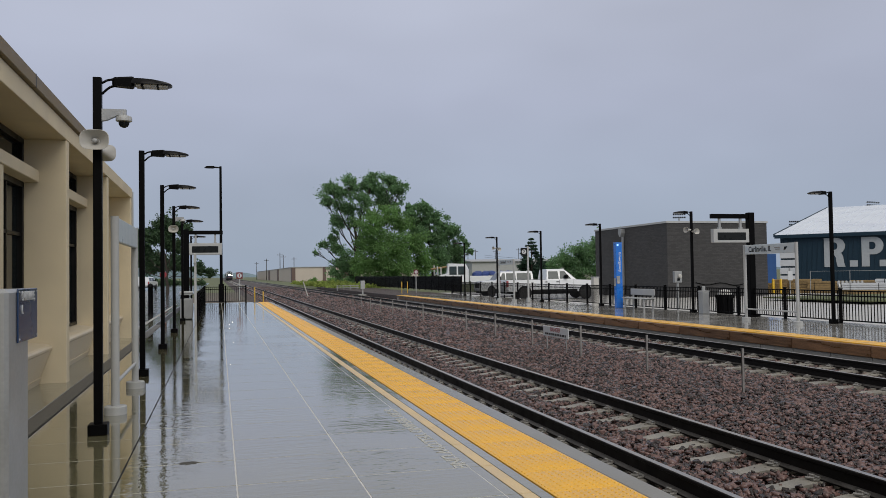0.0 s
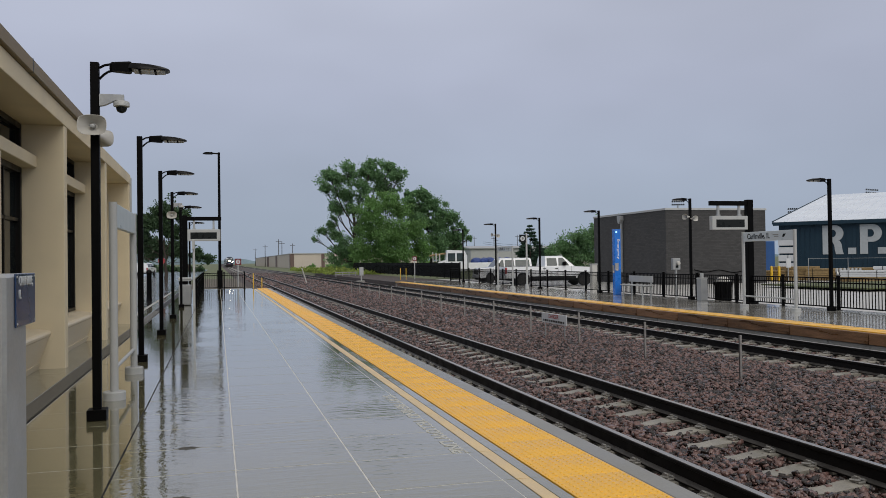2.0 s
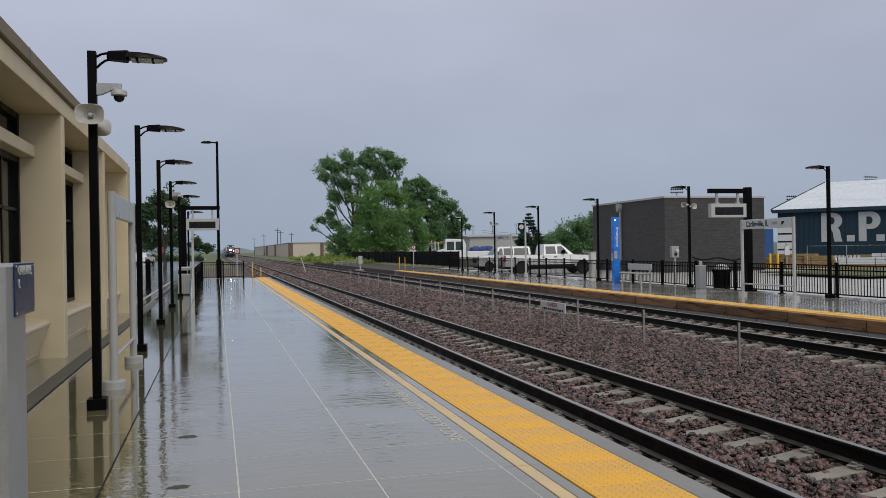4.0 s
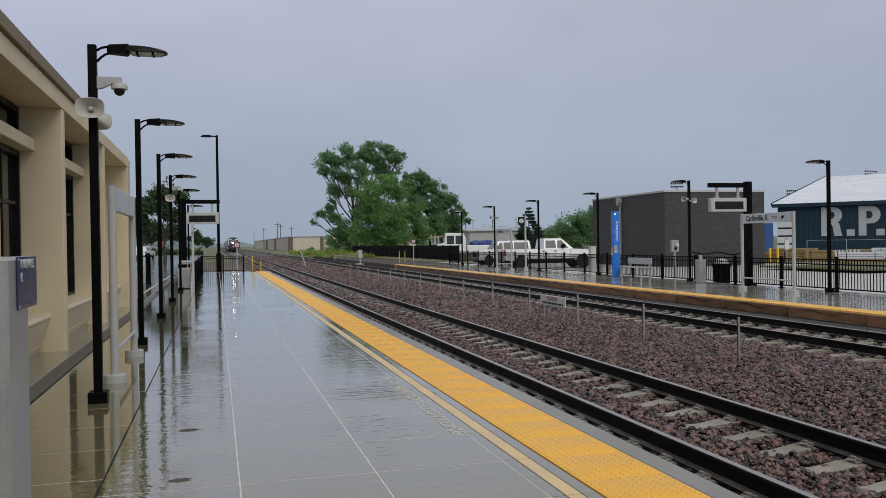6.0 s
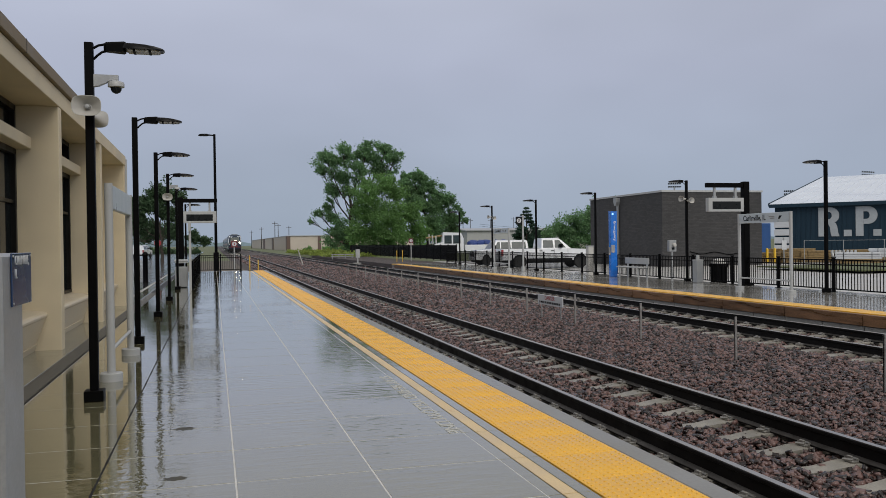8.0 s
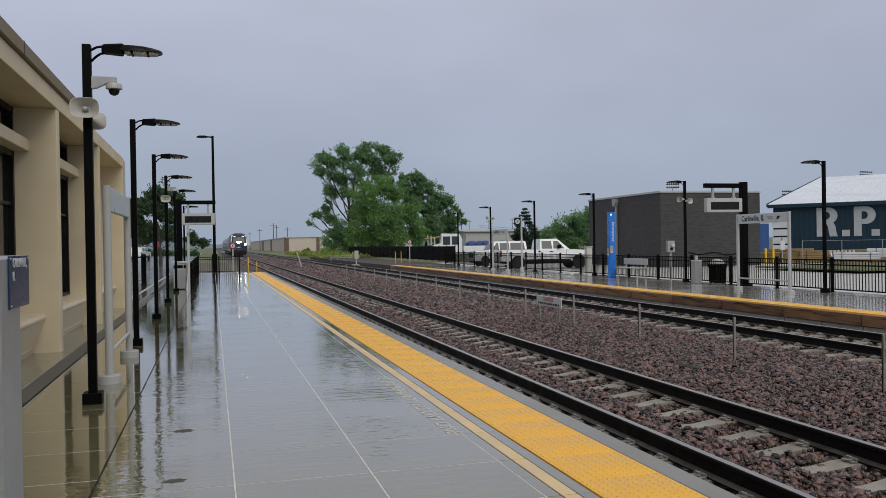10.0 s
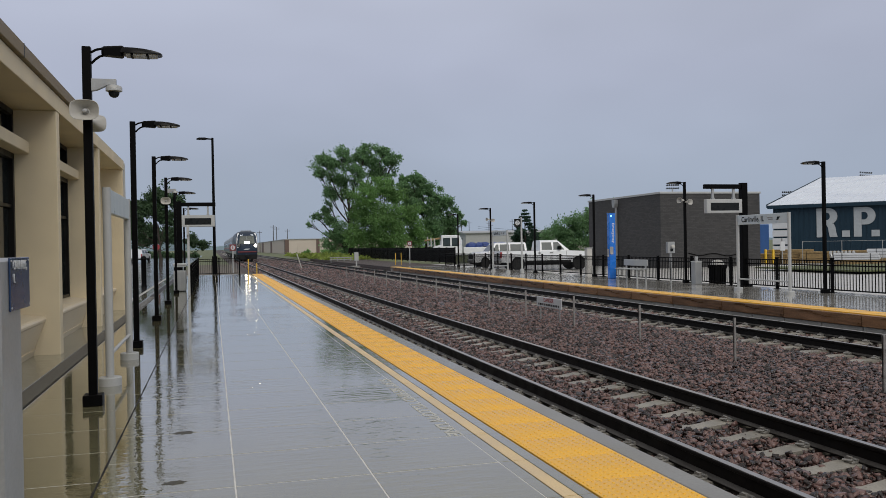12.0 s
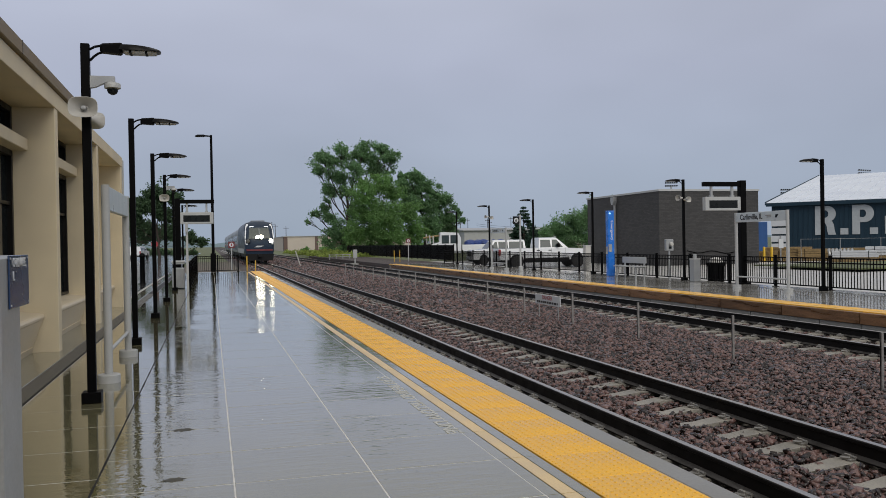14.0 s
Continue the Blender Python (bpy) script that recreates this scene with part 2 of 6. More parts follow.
LOCO_BLUE = mat("loco_dark_blue", (0.013, 0.027, 0.052), 0.4, var=0.1, bump=0.02, spec=0.3, coat=0.1)
LOCO_GREY = mat("loco_grey", (0.20, 0.22, 0.24), 0.35, var=0.1, bump=0.02, coat=0.3)
STEEL_CAR = mat("stainless_car_body", (0.33, 0.35, 0.37), 0.4, metal=0.5, var=0.1, bump=0.02)
UNDER = mat("black_underframe", (0.010, 0.010, 0.011), 0.6, spec=0.2)
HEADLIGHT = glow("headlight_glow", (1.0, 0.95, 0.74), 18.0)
DITCHLIGHT = glow("ditch_light_glow", (1.0, 0.95, 0.74), 18.0)
DITCHDIM = mat("unlit_ditch_light", (0.12, 0.12, 0.11), 0.2, bump=0.0)
MARKER = glow("number_board_glow", (0.9, 0.95, 1.0), 1.6)
BEACON = glow("blue_beacon", (0.25, 0.55, 1.0), 2.0)


def let_light_through(m, share):
    """Leaves: part of the light passes through them."""
    n, l = m.node_tree.nodes, m.node_tree.links
    b, out = n["Principled BSDF"], n["Material Output"]
    tr, mix = n.new("ShaderNodeBsdfTranslucent"), n.new("ShaderNodeMixShader")
    l.new(b.inputs["Base Color"].links[0].from_socket, tr.inputs["Color"])
    mix.inputs["Fac"].default_value = share
    l.new(b.outputs[0], mix.inputs[1])
    l.new(tr.outputs[0], mix.inputs[2])
    l.new(mix.outputs[0], out.inputs["Surface"])


for leaf in (LEAF, LEAF_DARK, LEAF_LIGHT, WEED, NEEDLE):
    let_light_through(leaf, 0.55)
LENS = mat("lamp_lens", (0.46, 0.46, 0.44), 0.2, bump=0.0)


# ---- building blocks ----
def box(bm, x0, x1, y0, y1, z0, z1, bevel=0.0, seg=1):
    vs = [bm.verts.new((x, y, z)) for x in (x0, x1) for y in (y0, y1) for z in (z0, z1)]
    fs = [bm.faces.new([vs[i] for i in q]) for q in
          ((0, 1, 3, 2), (4, 6, 7, 5), (0, 4, 5, 1), (2, 3, 7, 6), (0, 2, 6, 4), (1, 5, 7, 3))]
    if bevel:
        es = list({e for f in fs for e in f.edges})
        bmesh.ops.bevel(bm, geom=es, offset=bevel, segments=seg, affect="EDGES", profile=0.5)
    return bm


def tube(bm, a, b, r0, r1=None, n=12, caps=True):
    """A round bar from a to b."""
    a, b = Vector(a), Vector(b)
    r1 = r0 if r1 is None else r1
    q = (b - a).to_track_quat("Z", "Y")
    rings = []
    for p, r in ((a, r0), (b, r1)):
        rings.append([bm.verts.new(p + q @ Vector((r * math.cos(i * math.tau / n), r * math.sin(i * math.tau / n), 0))) for i in range(n)])
    for i in range(n):
        bm.faces.new((rings[0][i], rings[0][(i + 1) % n], rings[1][(i + 1) % n], rings[1][i]))
    if caps:
        bm.faces.new(rings[0][::-1])
        bm.faces.new(rings[1])
    return bm


def lathe(bm, profile, n=20, m=None):
    """Turns a profile of (radius, height) round the z axis; m places it."""
    m = m or Matrix()
    rings = [[bm.verts.new(m @ Vector((r * math.cos(i * math.tau / n), r * math.sin(i * math.tau / n), z))) for i in range(n)] for r, z in profile]
    for p, q in zip(rings, rings[1:]):
        for i in range(n):
            bm.faces.new((p[i], p[(i + 1) % n], q[(i + 1) % n], q[i]))
    bm.faces.new(rings[0][::-1])
    bm.faces.new(rings[-1])
    return bm


def loft(bm, sections, caps=True):
    """Skins a row of equal closed outlines."""
    rings = [[bm.verts.new(p) for p in s] for s in sections]
    k = len(rings[0])
    for p, q in zip(rings, rings[1:]):
        for i in range(k):
            bm.faces.new((p[i], p[(i + 1) % k], q[(i + 1) % k], q[i]))
    if caps:
        bm.faces.new(rings[0][::-1])
        bm.faces.new(rings[-1])
    bmesh.ops.recalc_face_normals(bm, faces=bm.faces)
    return bm


def prism(bm, outline, axis, lo, hi):
    """An outline of (a, b) pushed along an axis: 'x' takes (y, z), 'y' takes (x, z), 'z' takes (x, y)."""
    put = {"x": lambda a, b, t: (t, a, b), "y": lambda a, b, t: (a, t, b), "z": lambda a, b, t: (a, b, t)}[axis]
    return loft(bm, [[put(a, b, t) for a, b in outline] for t in (lo, hi)])


def finish(bm, name, material, smooth=False):
    me = bpy.data.meshes.new(name)
    bmesh.ops.recalc_face_normals(bm, faces=bm.faces)
    bm.to_mesh(me)
    bm.free()
    me.materials.append(material)
    if smooth:
        me.shade_smooth()
        me.set_sharp_from_angle(angle=radians(35))
    return me


def part(name, bm, material, parent, label="", smooth=False, at=None):
    ob = new(name, finish(bm, name, material, smooth))
    ob.parent = parent
    if at is not None:
        ob.matrix_basis = at
    return tagged(ob, label)


def piece(name, me, parent, at):
    ob = new(name, me)
    ob.parent = parent
    ob.matrix_basis = at
    return ob


def thing(name, label, category, at=None, group="", kind=""):
    ob = new(name)
    ob.empty_display_size = 0.2
    if at is not None:
        ob.matrix_basis = at
    return tagged(ob, label, category, group, kind)


def mesh_thing(name, bm, material, label, category, group="", kind="", smooth=False, at=None):
    ob = new(name, finish(bm, name, material, smooth))
    if at is not None:
        ob.matrix_basis = at
    return tagged(ob, label, category, group, kind)


def lettering(name, text, size, material, parent, at, width=None, align="CENTER", bold=0.018):
    cu = bpy.data.curves.new(name, "FONT")
    cu.body, cu.size, cu.align_x, cu.align_y, cu.extrude, cu.offset = text, size, align, "CENTER", 0.001, size * bold
    tmp = new(name, cu)
    bpy.context.view_layer.update()
    me = bpy.data.meshes.new_from_object(tmp.evaluated_get(bpy.context.evaluated_depsgraph_get()))
    bpy.data.objects.remove(tmp)
    if width:
        xs = [v.co.x for v in me.vertices]
        k = width / (max(xs) - min(xs))
        for v in me.vertices:
            v.co.x *= k
    me.materials.clear()
    me.materials.append(material)
    ob = new(name, me)
    ob.parent = parent
    ob.matrix_basis = at
    return ob


# faces towards -X, +X, -Y, as the matrix of a sign whose own x runs along its text
def face_w(x, y, z):
    return Matrix(((0, 0, -1, x), (-1, 0, 0, y), (0, 1, 0, z), (0, 0, 0, 1)))


def face_e(x, y, z):
    return Matrix(((0, 0, 1, x), (1, 0, 0, y), (0, 1, 0, z), (0, 0, 0, 1)))


def face_s(x, y, z):
    return Matrix(((1, 0, 0, x), (0, 0, -1, y), (0, 1, 0, z), (0, 0, 0, 1)))


# ---- ground, platforms, tracks ----
def strip(name, profile, y0, y1, material, label, category, step=None, kind="structure"):
    bm = bmesh.new()
    ys = [y0, y1] if not step else [y0 + (y1 - y0) * i / step for i in range(step + 1)]
    rows = [[bm.verts.new((x, y, z)) for x, z in profile] for y in ys]
    for p, q in zip(rows, rows[1:]):
        for i in range(len(profile) - 1):
            bm.faces.new((p[i], p[i + 1], q[i + 1], q[i]))
    return mesh_thing(name, bm, material, label, category, kind=kind)


strip("ground", [(-2500, -0.2), (-30, -0.2), (-2.0, -0.2), (1.0, -0.62), (14.0, -0.62), (17.0, -0.3), (60, -0.3), (2500, -0.3)],
      -300, 2600, GRASS, "wet grassy ground that reaches the horizon", "ground")
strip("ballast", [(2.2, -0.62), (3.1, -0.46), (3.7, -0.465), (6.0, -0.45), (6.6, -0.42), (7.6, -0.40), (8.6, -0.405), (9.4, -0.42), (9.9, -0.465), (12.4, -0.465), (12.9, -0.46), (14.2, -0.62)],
      -12, 1500, GAP_SHADE, "ballast bed under the two tracks, near-black for the shade between stones", "gravel", kind="structure")

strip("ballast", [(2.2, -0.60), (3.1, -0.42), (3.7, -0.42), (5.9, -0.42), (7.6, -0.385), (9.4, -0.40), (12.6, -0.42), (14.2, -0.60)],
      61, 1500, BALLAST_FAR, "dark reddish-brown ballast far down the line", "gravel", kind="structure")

rng = np.random.default_rng(4)


def stones(name, count, x0, x1, y0, y1, lo, hi, label):
    """Angular stones: jittered eight-cornered lumps, joined."""
    x, y = rng.uniform(x0, x1, count), y0 + (y1 - y0) * rng.uniform(0, 1, count) ** 1.25
    base = np.interp(x, [3.1, 3.3, 3.9, 4.1, 4.7, 4.85, 5.4, 5.6, 6.6, 7.6, 8.6, 9.6, 9.85, 10.4, 10.7, 12.4, 12.7, 13.0], [-0.43, -0.425, -0.425, -0.385, -0.375, -0.425, -0.42, -0.38, -0.375, -0.36, -0.365, -0.38, -0.425, -0.43, -0.43, -0.43, -0.43, -0.45])
    near = np.minimum.reduce([abs(x - r) for r in (3.98, 5.48, 10.43, 11.93)])
    on_tie = ((abs(x - 5.1) < 0.32 + 0.07 * np.sin(np.floor((y - 3.0 + 0.305) / 0.61) * 2.7)) & (abs((y - 3.0 + 0.305) % 0.61 - 0.305) < 0.14)) | ((abs(x - 11.18) < 1.25) & (abs((y - 8.0 + 0.305) % 0.61 - 0.305) < 0.145))
    keep = (near > 0.10) & (~on_tie | (rng.uniform(0, 1, count) < 0.05))
    x, y, base = x[keep], y[keep], base[keep]
    k = len(x)
    size = rng.uniform(lo, hi, (k, 1, 1)) * rng.uniform(0.5, 1.25, (k, 1, 3)) * np.array([0.58, 0.5, 0.28])
    cube = np.array([(a, b, c) for a in (-1, 1) for b in (-1, 1) for c in (-1, 1)], float)
    p = cube[None] * size * rng.uniform(0.72, 1.12, (k, 8, 1))
    # lying flat for the most part: any turn about the vertical, a moderate tilt
    yaw, lie, tip = rng.uniform(0, math.pi, k), rng.uniform(0, math.tau, k), rng.normal(0, 0.36, k)
    q = np.stack([np.cos(tip) * np.cos(yaw), np.sin(tip) * np.cos(lie), np.sin(tip) * np.sin(lie), np.cos(tip) * np.sin(yaw)], 1)
    w, i, j, l = q.T
    turn = np.array([[1 - 2 * (j * j + l * l), 2 * (i * j - w * l), 2 * (i * l + w * j)],
                     [2 * (i * j + w * l), 1 - 2 * (i * i + l * l), 2 * (j * l - w * i)],
                     [2 * (i * l - w * j), 2 * (j * l + w * i), 1 - 2 * (i * i + j * j)]]).transpose(2, 0, 1)
    p = np.einsum("nab,nvb->nva", turn, p)
    p += np.stack([x, y, base + rng.uniform(-0.04, 0.022, k)], 1)[:, None]
    quads = np.array([(0, 1, 3, 2), (4, 6, 7, 5), (0, 4, 5, 1), (2, 3, 7, 6), (0, 2, 6, 4), (1, 5, 7, 3)])
    faces = (quads[None] + np.arange(k)[:, None, None] * 8).reshape(-1)
    me = bpy.data.meshes.new(name)
    me.vertices.add(k * 8)
    me.vertices.foreach_set("co", p.reshape(-1))
    me.loops.add(len(faces))
    me.loops.foreach_set("vertex_index", faces.astype(np.int32))
    me.polygons.add(k * 6)
    me.polygons.foreach_set("loop_start", np.arange(k * 6, dtype=np.int32) * 4)
    me.update(calc_edges=True)
    me.validate()
    me.materials.append(BALLAST)
    return tagged(new(name, me), label, "gravel", kind="stuff")


stones("ballast_stones", 14000, 3.2, 9.6, -8, 2.5, 0.04, 0.08, "wet angular ballast stones along the platform")
stones("ballast_stones", 100000, 3.2, 9.6, 2.5, 22, 0.032, 0.074, "wet angular reddish-brown ballast stones between the rails")
stones("ballast_stones", 50000, 3.2, 12.9, 20, 62, 0.055, 0.12, "wet angular reddish-brown ballast stones farther along the tracks")
stones("ballast_stones", 16000, 3.2, 12.9, 60, 150, 0.14, 0.24, "wet angular reddish-brown ballast stones far down the line")
stones("ballast_stones", 18000, 9.4, 12.9, 8, 24, 0.04, 0.085, "wet angular ballast stones round the second track")

RAIL_OUT = [(-0.07, 0), (0.07, 0), (0.07, 0.012), (0.014, 0.032), (0.010, 0.125), (0.036, 0.138), (0.036, 0.163), (0.028, 0.171),
            (-0.028, 0.171), (-0.036, 0.163), (-0.036, 0.138), (-0.010, 0.125), (-0.014, 0.032), (-0.07, 0.012)]
TIE_BM = bmesh.new()
loft(TIE_BM, [[(x, -w, z0), (x, w, z0), (x, w * 0.86, z1), (x, -w * 0.86, z1)] for x, w, z0, z1 in
              ((-1.29, 0.125, -0.2, -0.02), (-1.22, 0.13, -0.2, 0.0), (-0.55, 0.13, -0.2, 0.0), (-0.3, 0.115, -0.2, -0.03), (0.3, 0.115, -0.2, -0.03), (0.55, 0.13, -0.2, 0.0), (1.22, 0.13, -0.2, 0.0), (1.29, 0.125, -0.2, -0.02))])
TIE_ME = finish(TIE_BM, "tie", TIE)
FAST_BM = bmesh.new()
for s in (-1, 1):
    box(FAST_BM, s * 0.105 - 0.035, s * 0.105 + 0.035, -0.055, 0.055, 0, 0.022, 0.006)
    tube(FAST_BM, (s * 0.075, -0.05, 0.03), (s * 0.075, 0.05, 0.03), 0.013, n=6)
    tube(FAST_BM, (s * 0.125, -0.045, 0.03), (s * 0.15, 0.05, 0.02), 0.013, n=6)
    tube(FAST_BM, (s * 0.075, 0.05, 0.03), (s * 0.13, 0.045, 0.035), 0.012, n=6)
    box(FAST_BM, s * 0.12 - 0.012, s * 0.12 + 0.012, -0.03, 0.03, 0.02, 0.06, 0.004)
FAST_ME = finish(FAST_BM, "fastening", CLIP)


def track(x, y_near, label):
    t = thing("railway_track", label, "railway track", pose(x, 0, 0), "railway tracks", "structure")
    for s in (-1, 1):
        bm = bmesh.new()
        prism(bm, [(s * 0.7535 + a, -0.382 + b) for a, b in RAIL_OUT], "y", -12, 1500)
        r = part("rail", bm, RAIL, t, "wet black steel rail with a polished head")
        bm = bmesh.new()
        box(bm, s * 0.7535 - 0.031, s * 0.7535 + 0.031, -12, 1500, -0.2125, -0.2085)
        part("running_surface", bm, RAIL_TOP, r)
        # paler strips paint the light caught by the wet foot's upper faces
        for q in (-1, 1):
            bm = bmesh.new()
            a, b = s * 0.7535 + q * 0.018, s * 0.7535 + q * 0.069
            prism(bm, [(a, -0.3495), (b, -0.3695), (b, -0.366), (a, -0.345)], "y", -12, 300)
            part("lit_foot_strip", bm, LIT_FOOT, r)
    rest = bmesh.new()
    n = 0
    y = y_near
    while y < 420:
        if y < 75:
            tie = piece("tie", TIE_ME, t, pose(random.uniform(-0.01, 0.01), y, -0.385, 0, 0, random.uniform(-0.5, 0.5)))
            if y < 45:
                for s in (-1, 1):
                    piece("fastening", FAST_ME, tie, pose(s * 0.7535, 0, 0.0))
        else:
            box(rest, -1.28, 1.28, y - 0.12, y + 0.12, -0.5, -0.39)
        y += 0.61
    tagged(part("ties_far", rest, TIE, t, "rows of concrete ties far down the line"), kind="stuff")
    return t


track(4.73, 3.0 - 0.61 * 18, "near railway track, wet rails on pale concrete ties")
track(11.18, 8.0 - 0.61 * 14, "second railway track beside the far platform")

# near platform: body, joint filler, panels, edge strip, tactile tiles
Y_END = 53.0
platform = thing("platform", "wet grey concrete station platform with a yellow tactile edge", "platform", kind="structure")
bm = bmesh.new()
box(bm, -2.6, 3.08, -10, Y_END - 0.01, -0.66, -0.012)
part("platform_body", bm, BLOCK, platform)
bm = bmesh.new()
box(bm, -1.88, 2.0, -9.9, Y_END - 0.03, -0.012, -0.001)
part("joint_filler", bm, JOINT, platform, "pale joint sealant between the panels")
bm = bmesh.new()
box(bm, 2.001, 2.30, -9.9, Y_END - 0.03, -0.012, -0.006)
part("border_bed", bm, UNDER, platform)
bm = bmesh.new()
y = -9.9
while y < Y_END - 0.3:
    w = 0.0075 + 0.0015 * math.sin(y * 7)
    box(bm, -0.785 - w, -0.785 + w, y, y + 0.2, -0.0006, 0.0008)
    y += 0.2
part("seam", bm, UNDER, platform, "dark cracked seam along the platform")
bm = bmesh.new()
box(bm, 2.932, 3.12, -10, Y_END, -0.3, 0.0, 0.008)
part("edge_strip", bm, WET_EDGE, platform, "pale concrete edge strip")


def slab_mesh(name, w, l, material, gap=0.0055):
    b = bmesh.new()
    box(b, -w / 2 + gap, w / 2 - gap, -l / 2 + gap, l / 2 - gap, -0.05, 0.0, 0.0012)
    return finish(b, name, material)


PANEL_Y = 0.905
for x0, x1, off in ((-0.785, 0.12, 0.0), (0.12, 1.05, 0.0), (1.05, 1.99, 0.0), (-1.88, -0.785, 0.42)):
    me = slab_mesh("concrete_panel", x1 - x0, PANEL_Y, WET_SIDE if off else WET)
    y = 5.72 + off - PANEL_Y * 12
    while y < Y_END - PANEL_Y:
        piece("concrete_panel", me, platform, pose((x0 + x1) / 2, y + PANEL_Y / 2, random.uniform(0.0, 0.0006)))
        y += PANEL_Y
CREAM_ME = slab_mesh("cream_tile", 0.118, PANEL_Y, CREAM, 0.007)
TILE_BM = bmesh.new()
box(TILE_BM, -0.303, 0.303, -0.303, 0.303, -0.03, 0.004, 0.003)
for i in range(10):
    for j in range(10):
        lathe(TILE_BM, [(0.0125, 0.004), (0.0085, 0.0092)], 6, pose(-0.273 + i * 0.0607, -0.273 + j * 0.0607, 0))
TILE_ME = finish(TILE_BM, "tactile_tile", TACTILE)
y = -5.0
while y < Y_END - 0.3:
    piece("tactile_tile", TILE_ME, platform, pose(2.615, y, 0.0))
    y += 0.61

GAP_ME = slab_mesh("border_panel", 0.10, PANEL_Y, WET, 0.003)
GAP_ME2 = slab_mesh("border_panel", 0.095, PANEL_Y, WET, 0.002)
y = 5.72 - PANEL_Y * 11.5
while y < Y_END - PANEL_Y:
    piece("cream_tile", CREAM_ME, platform, pose(2.146, y, 0.0012))
    piece("border_panel", GAP_ME, platform, pose(2.0385, y, 0.0))
    piece("border_panel", GAP_ME2, platform, pose(2.2515, y, 0.0))
    y += PANEL_Y
# worn stencil along the line, read by someone who faces the tracks
FLOOR_TEXT = Matrix(((0, 1, 0, 1.928), (-1, 0, 0, 8.18), (0, 0, 1, 0.0012), (0, 0, 0, 1)))
tagged(lettering("stencil", "STAY BEHIND YELLOW LINE", 0.18, STENCIL, platform, FLOOR_TEXT, 3.1), "worn white stencilled words on the platform")

# two lamp heads' reflections painted as dark patches with ragged outlines
for x, y, w, d in ((-0.27, 7.55, 0.085, 0.06), (-0.28, 5.95, 0.075, 0.05)):
    bm = bmesh.new()
    bm.faces.new([bm.verts.new((x + w * (1 + 0.28 * math.sin(k * 2.3 + y)) * math.cos(k * math.tau / 22), y + d * (1 + 0.3 * math.sin(k * 3.7 + x)) * math.sin(k * math.tau / 22), 0.0016)) for k in range(22)])
    part("lamp_mirror_patch", bm, LAMP_MIRROR, platform, "dark patch painted on the concrete for a lamp head's reflection")

# slotted drain and apron along the building
drain = thing("trench_drain", "dark slotted metal trench drain along the building", "drain", kind="structure")
bm = bmesh.new()
box(bm, -2.13, -1.885, -9, Y_END, -0.012, -0.004)
part("drain_channel", bm, UNDER, drain)
bm = bmesh.new()
y = 6.0
while y < 30:
    box(bm, -2.12, -1.90, y, y + 0.022, -0.008, 0.001)
    y += 0.04
for x in (-2.122, -1.908):
    box(bm, x - 0.008, x + 0.008, 6, 30, -0.008, 0.001)
tagged(part("drain_grating", bm, IRON, drain, "dark wet iron grating"), kind="stuff")
bm = bmesh.new()
box(bm, -3.3, -2.135, -10, 24.3, -0.2, 0.0, 0.004)
mesh_thing("apron", bm, APRON, "wet greenish concrete apron at the foot of the station building", "pavement", kind="structure")

# far platform: timber face on blocks, yellow edge, wet top
far = thing("far_platform", "wet far platform with a yellow edge and brown timber face", "platform", kind="structure")
FAR_Y = 61.7
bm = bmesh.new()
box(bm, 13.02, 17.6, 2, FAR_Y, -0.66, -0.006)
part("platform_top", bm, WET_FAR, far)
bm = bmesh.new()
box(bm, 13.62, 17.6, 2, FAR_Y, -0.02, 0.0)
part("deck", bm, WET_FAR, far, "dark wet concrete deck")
tile = slab_mesh("tactile_tile", 0.61, 0.61, TACTILE)
y = 2.3
while y < FAR_Y:
    piece("tactile_tile", tile, far, pose(13.31, y, 0.006))
    y += 0.61
bm = bmesh.new()
box(bm, -0.06, 0.06, -1.21, 1.21, -0.12, 0.12, 0.008)
beam = finish(bm, "timber", WOOD)
bm = bmesh.new()
box(bm, -0.05, 0.05, -0.6, 0.6, -0.11, 0.11, 0.008)
blk = finish(bm, "footing_block", BLOCK)
y = 3.2
while y < FAR_Y:
    piece("timber", beam, far, pose(12.96, y, -0.135))
    for k in (-0.61, 0.61):
        piece("footing_block", blk, far, pose(12.99, y + k, -0.37))
    y += 2.44

# lots and streets beside the line
bm = bmesh.new()
box(bm, 17.62, 300, -80, 75, -0.5, -0.2)
mesh_thing("parking_lot", bm, LOT, "wet grey concrete parking lot behind the far platform", "parking lot", kind="structure")
bm = bmesh.new()
box(bm, -40, -2.5, 24.32, 220, -0.4, -0.04)
mesh_thing("street", bm, ASPHALT, "wet dark asphalt lot beside the station", "road", kind="structure")
bm = bmesh.new()
box(bm, -2.48, -2.14, 24.32, 70, -0.3, 0.0, 0.02)
mesh_thing("kerb", bm, APRON, "wet grey concrete kerb beside the wet lot", "kerb", kind="structure")
bm = bmesh.new()
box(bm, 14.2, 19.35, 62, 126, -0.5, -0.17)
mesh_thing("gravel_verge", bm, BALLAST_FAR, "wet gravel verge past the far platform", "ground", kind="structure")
bm = bmesh.new()
box(bm, -2.13, 1.9, 53.02, 90, -0.4, -0.06)
mesh_thing("path_end", bm, DIRT, "wet gravel strip past the platform's end", "ground", kind="structure")


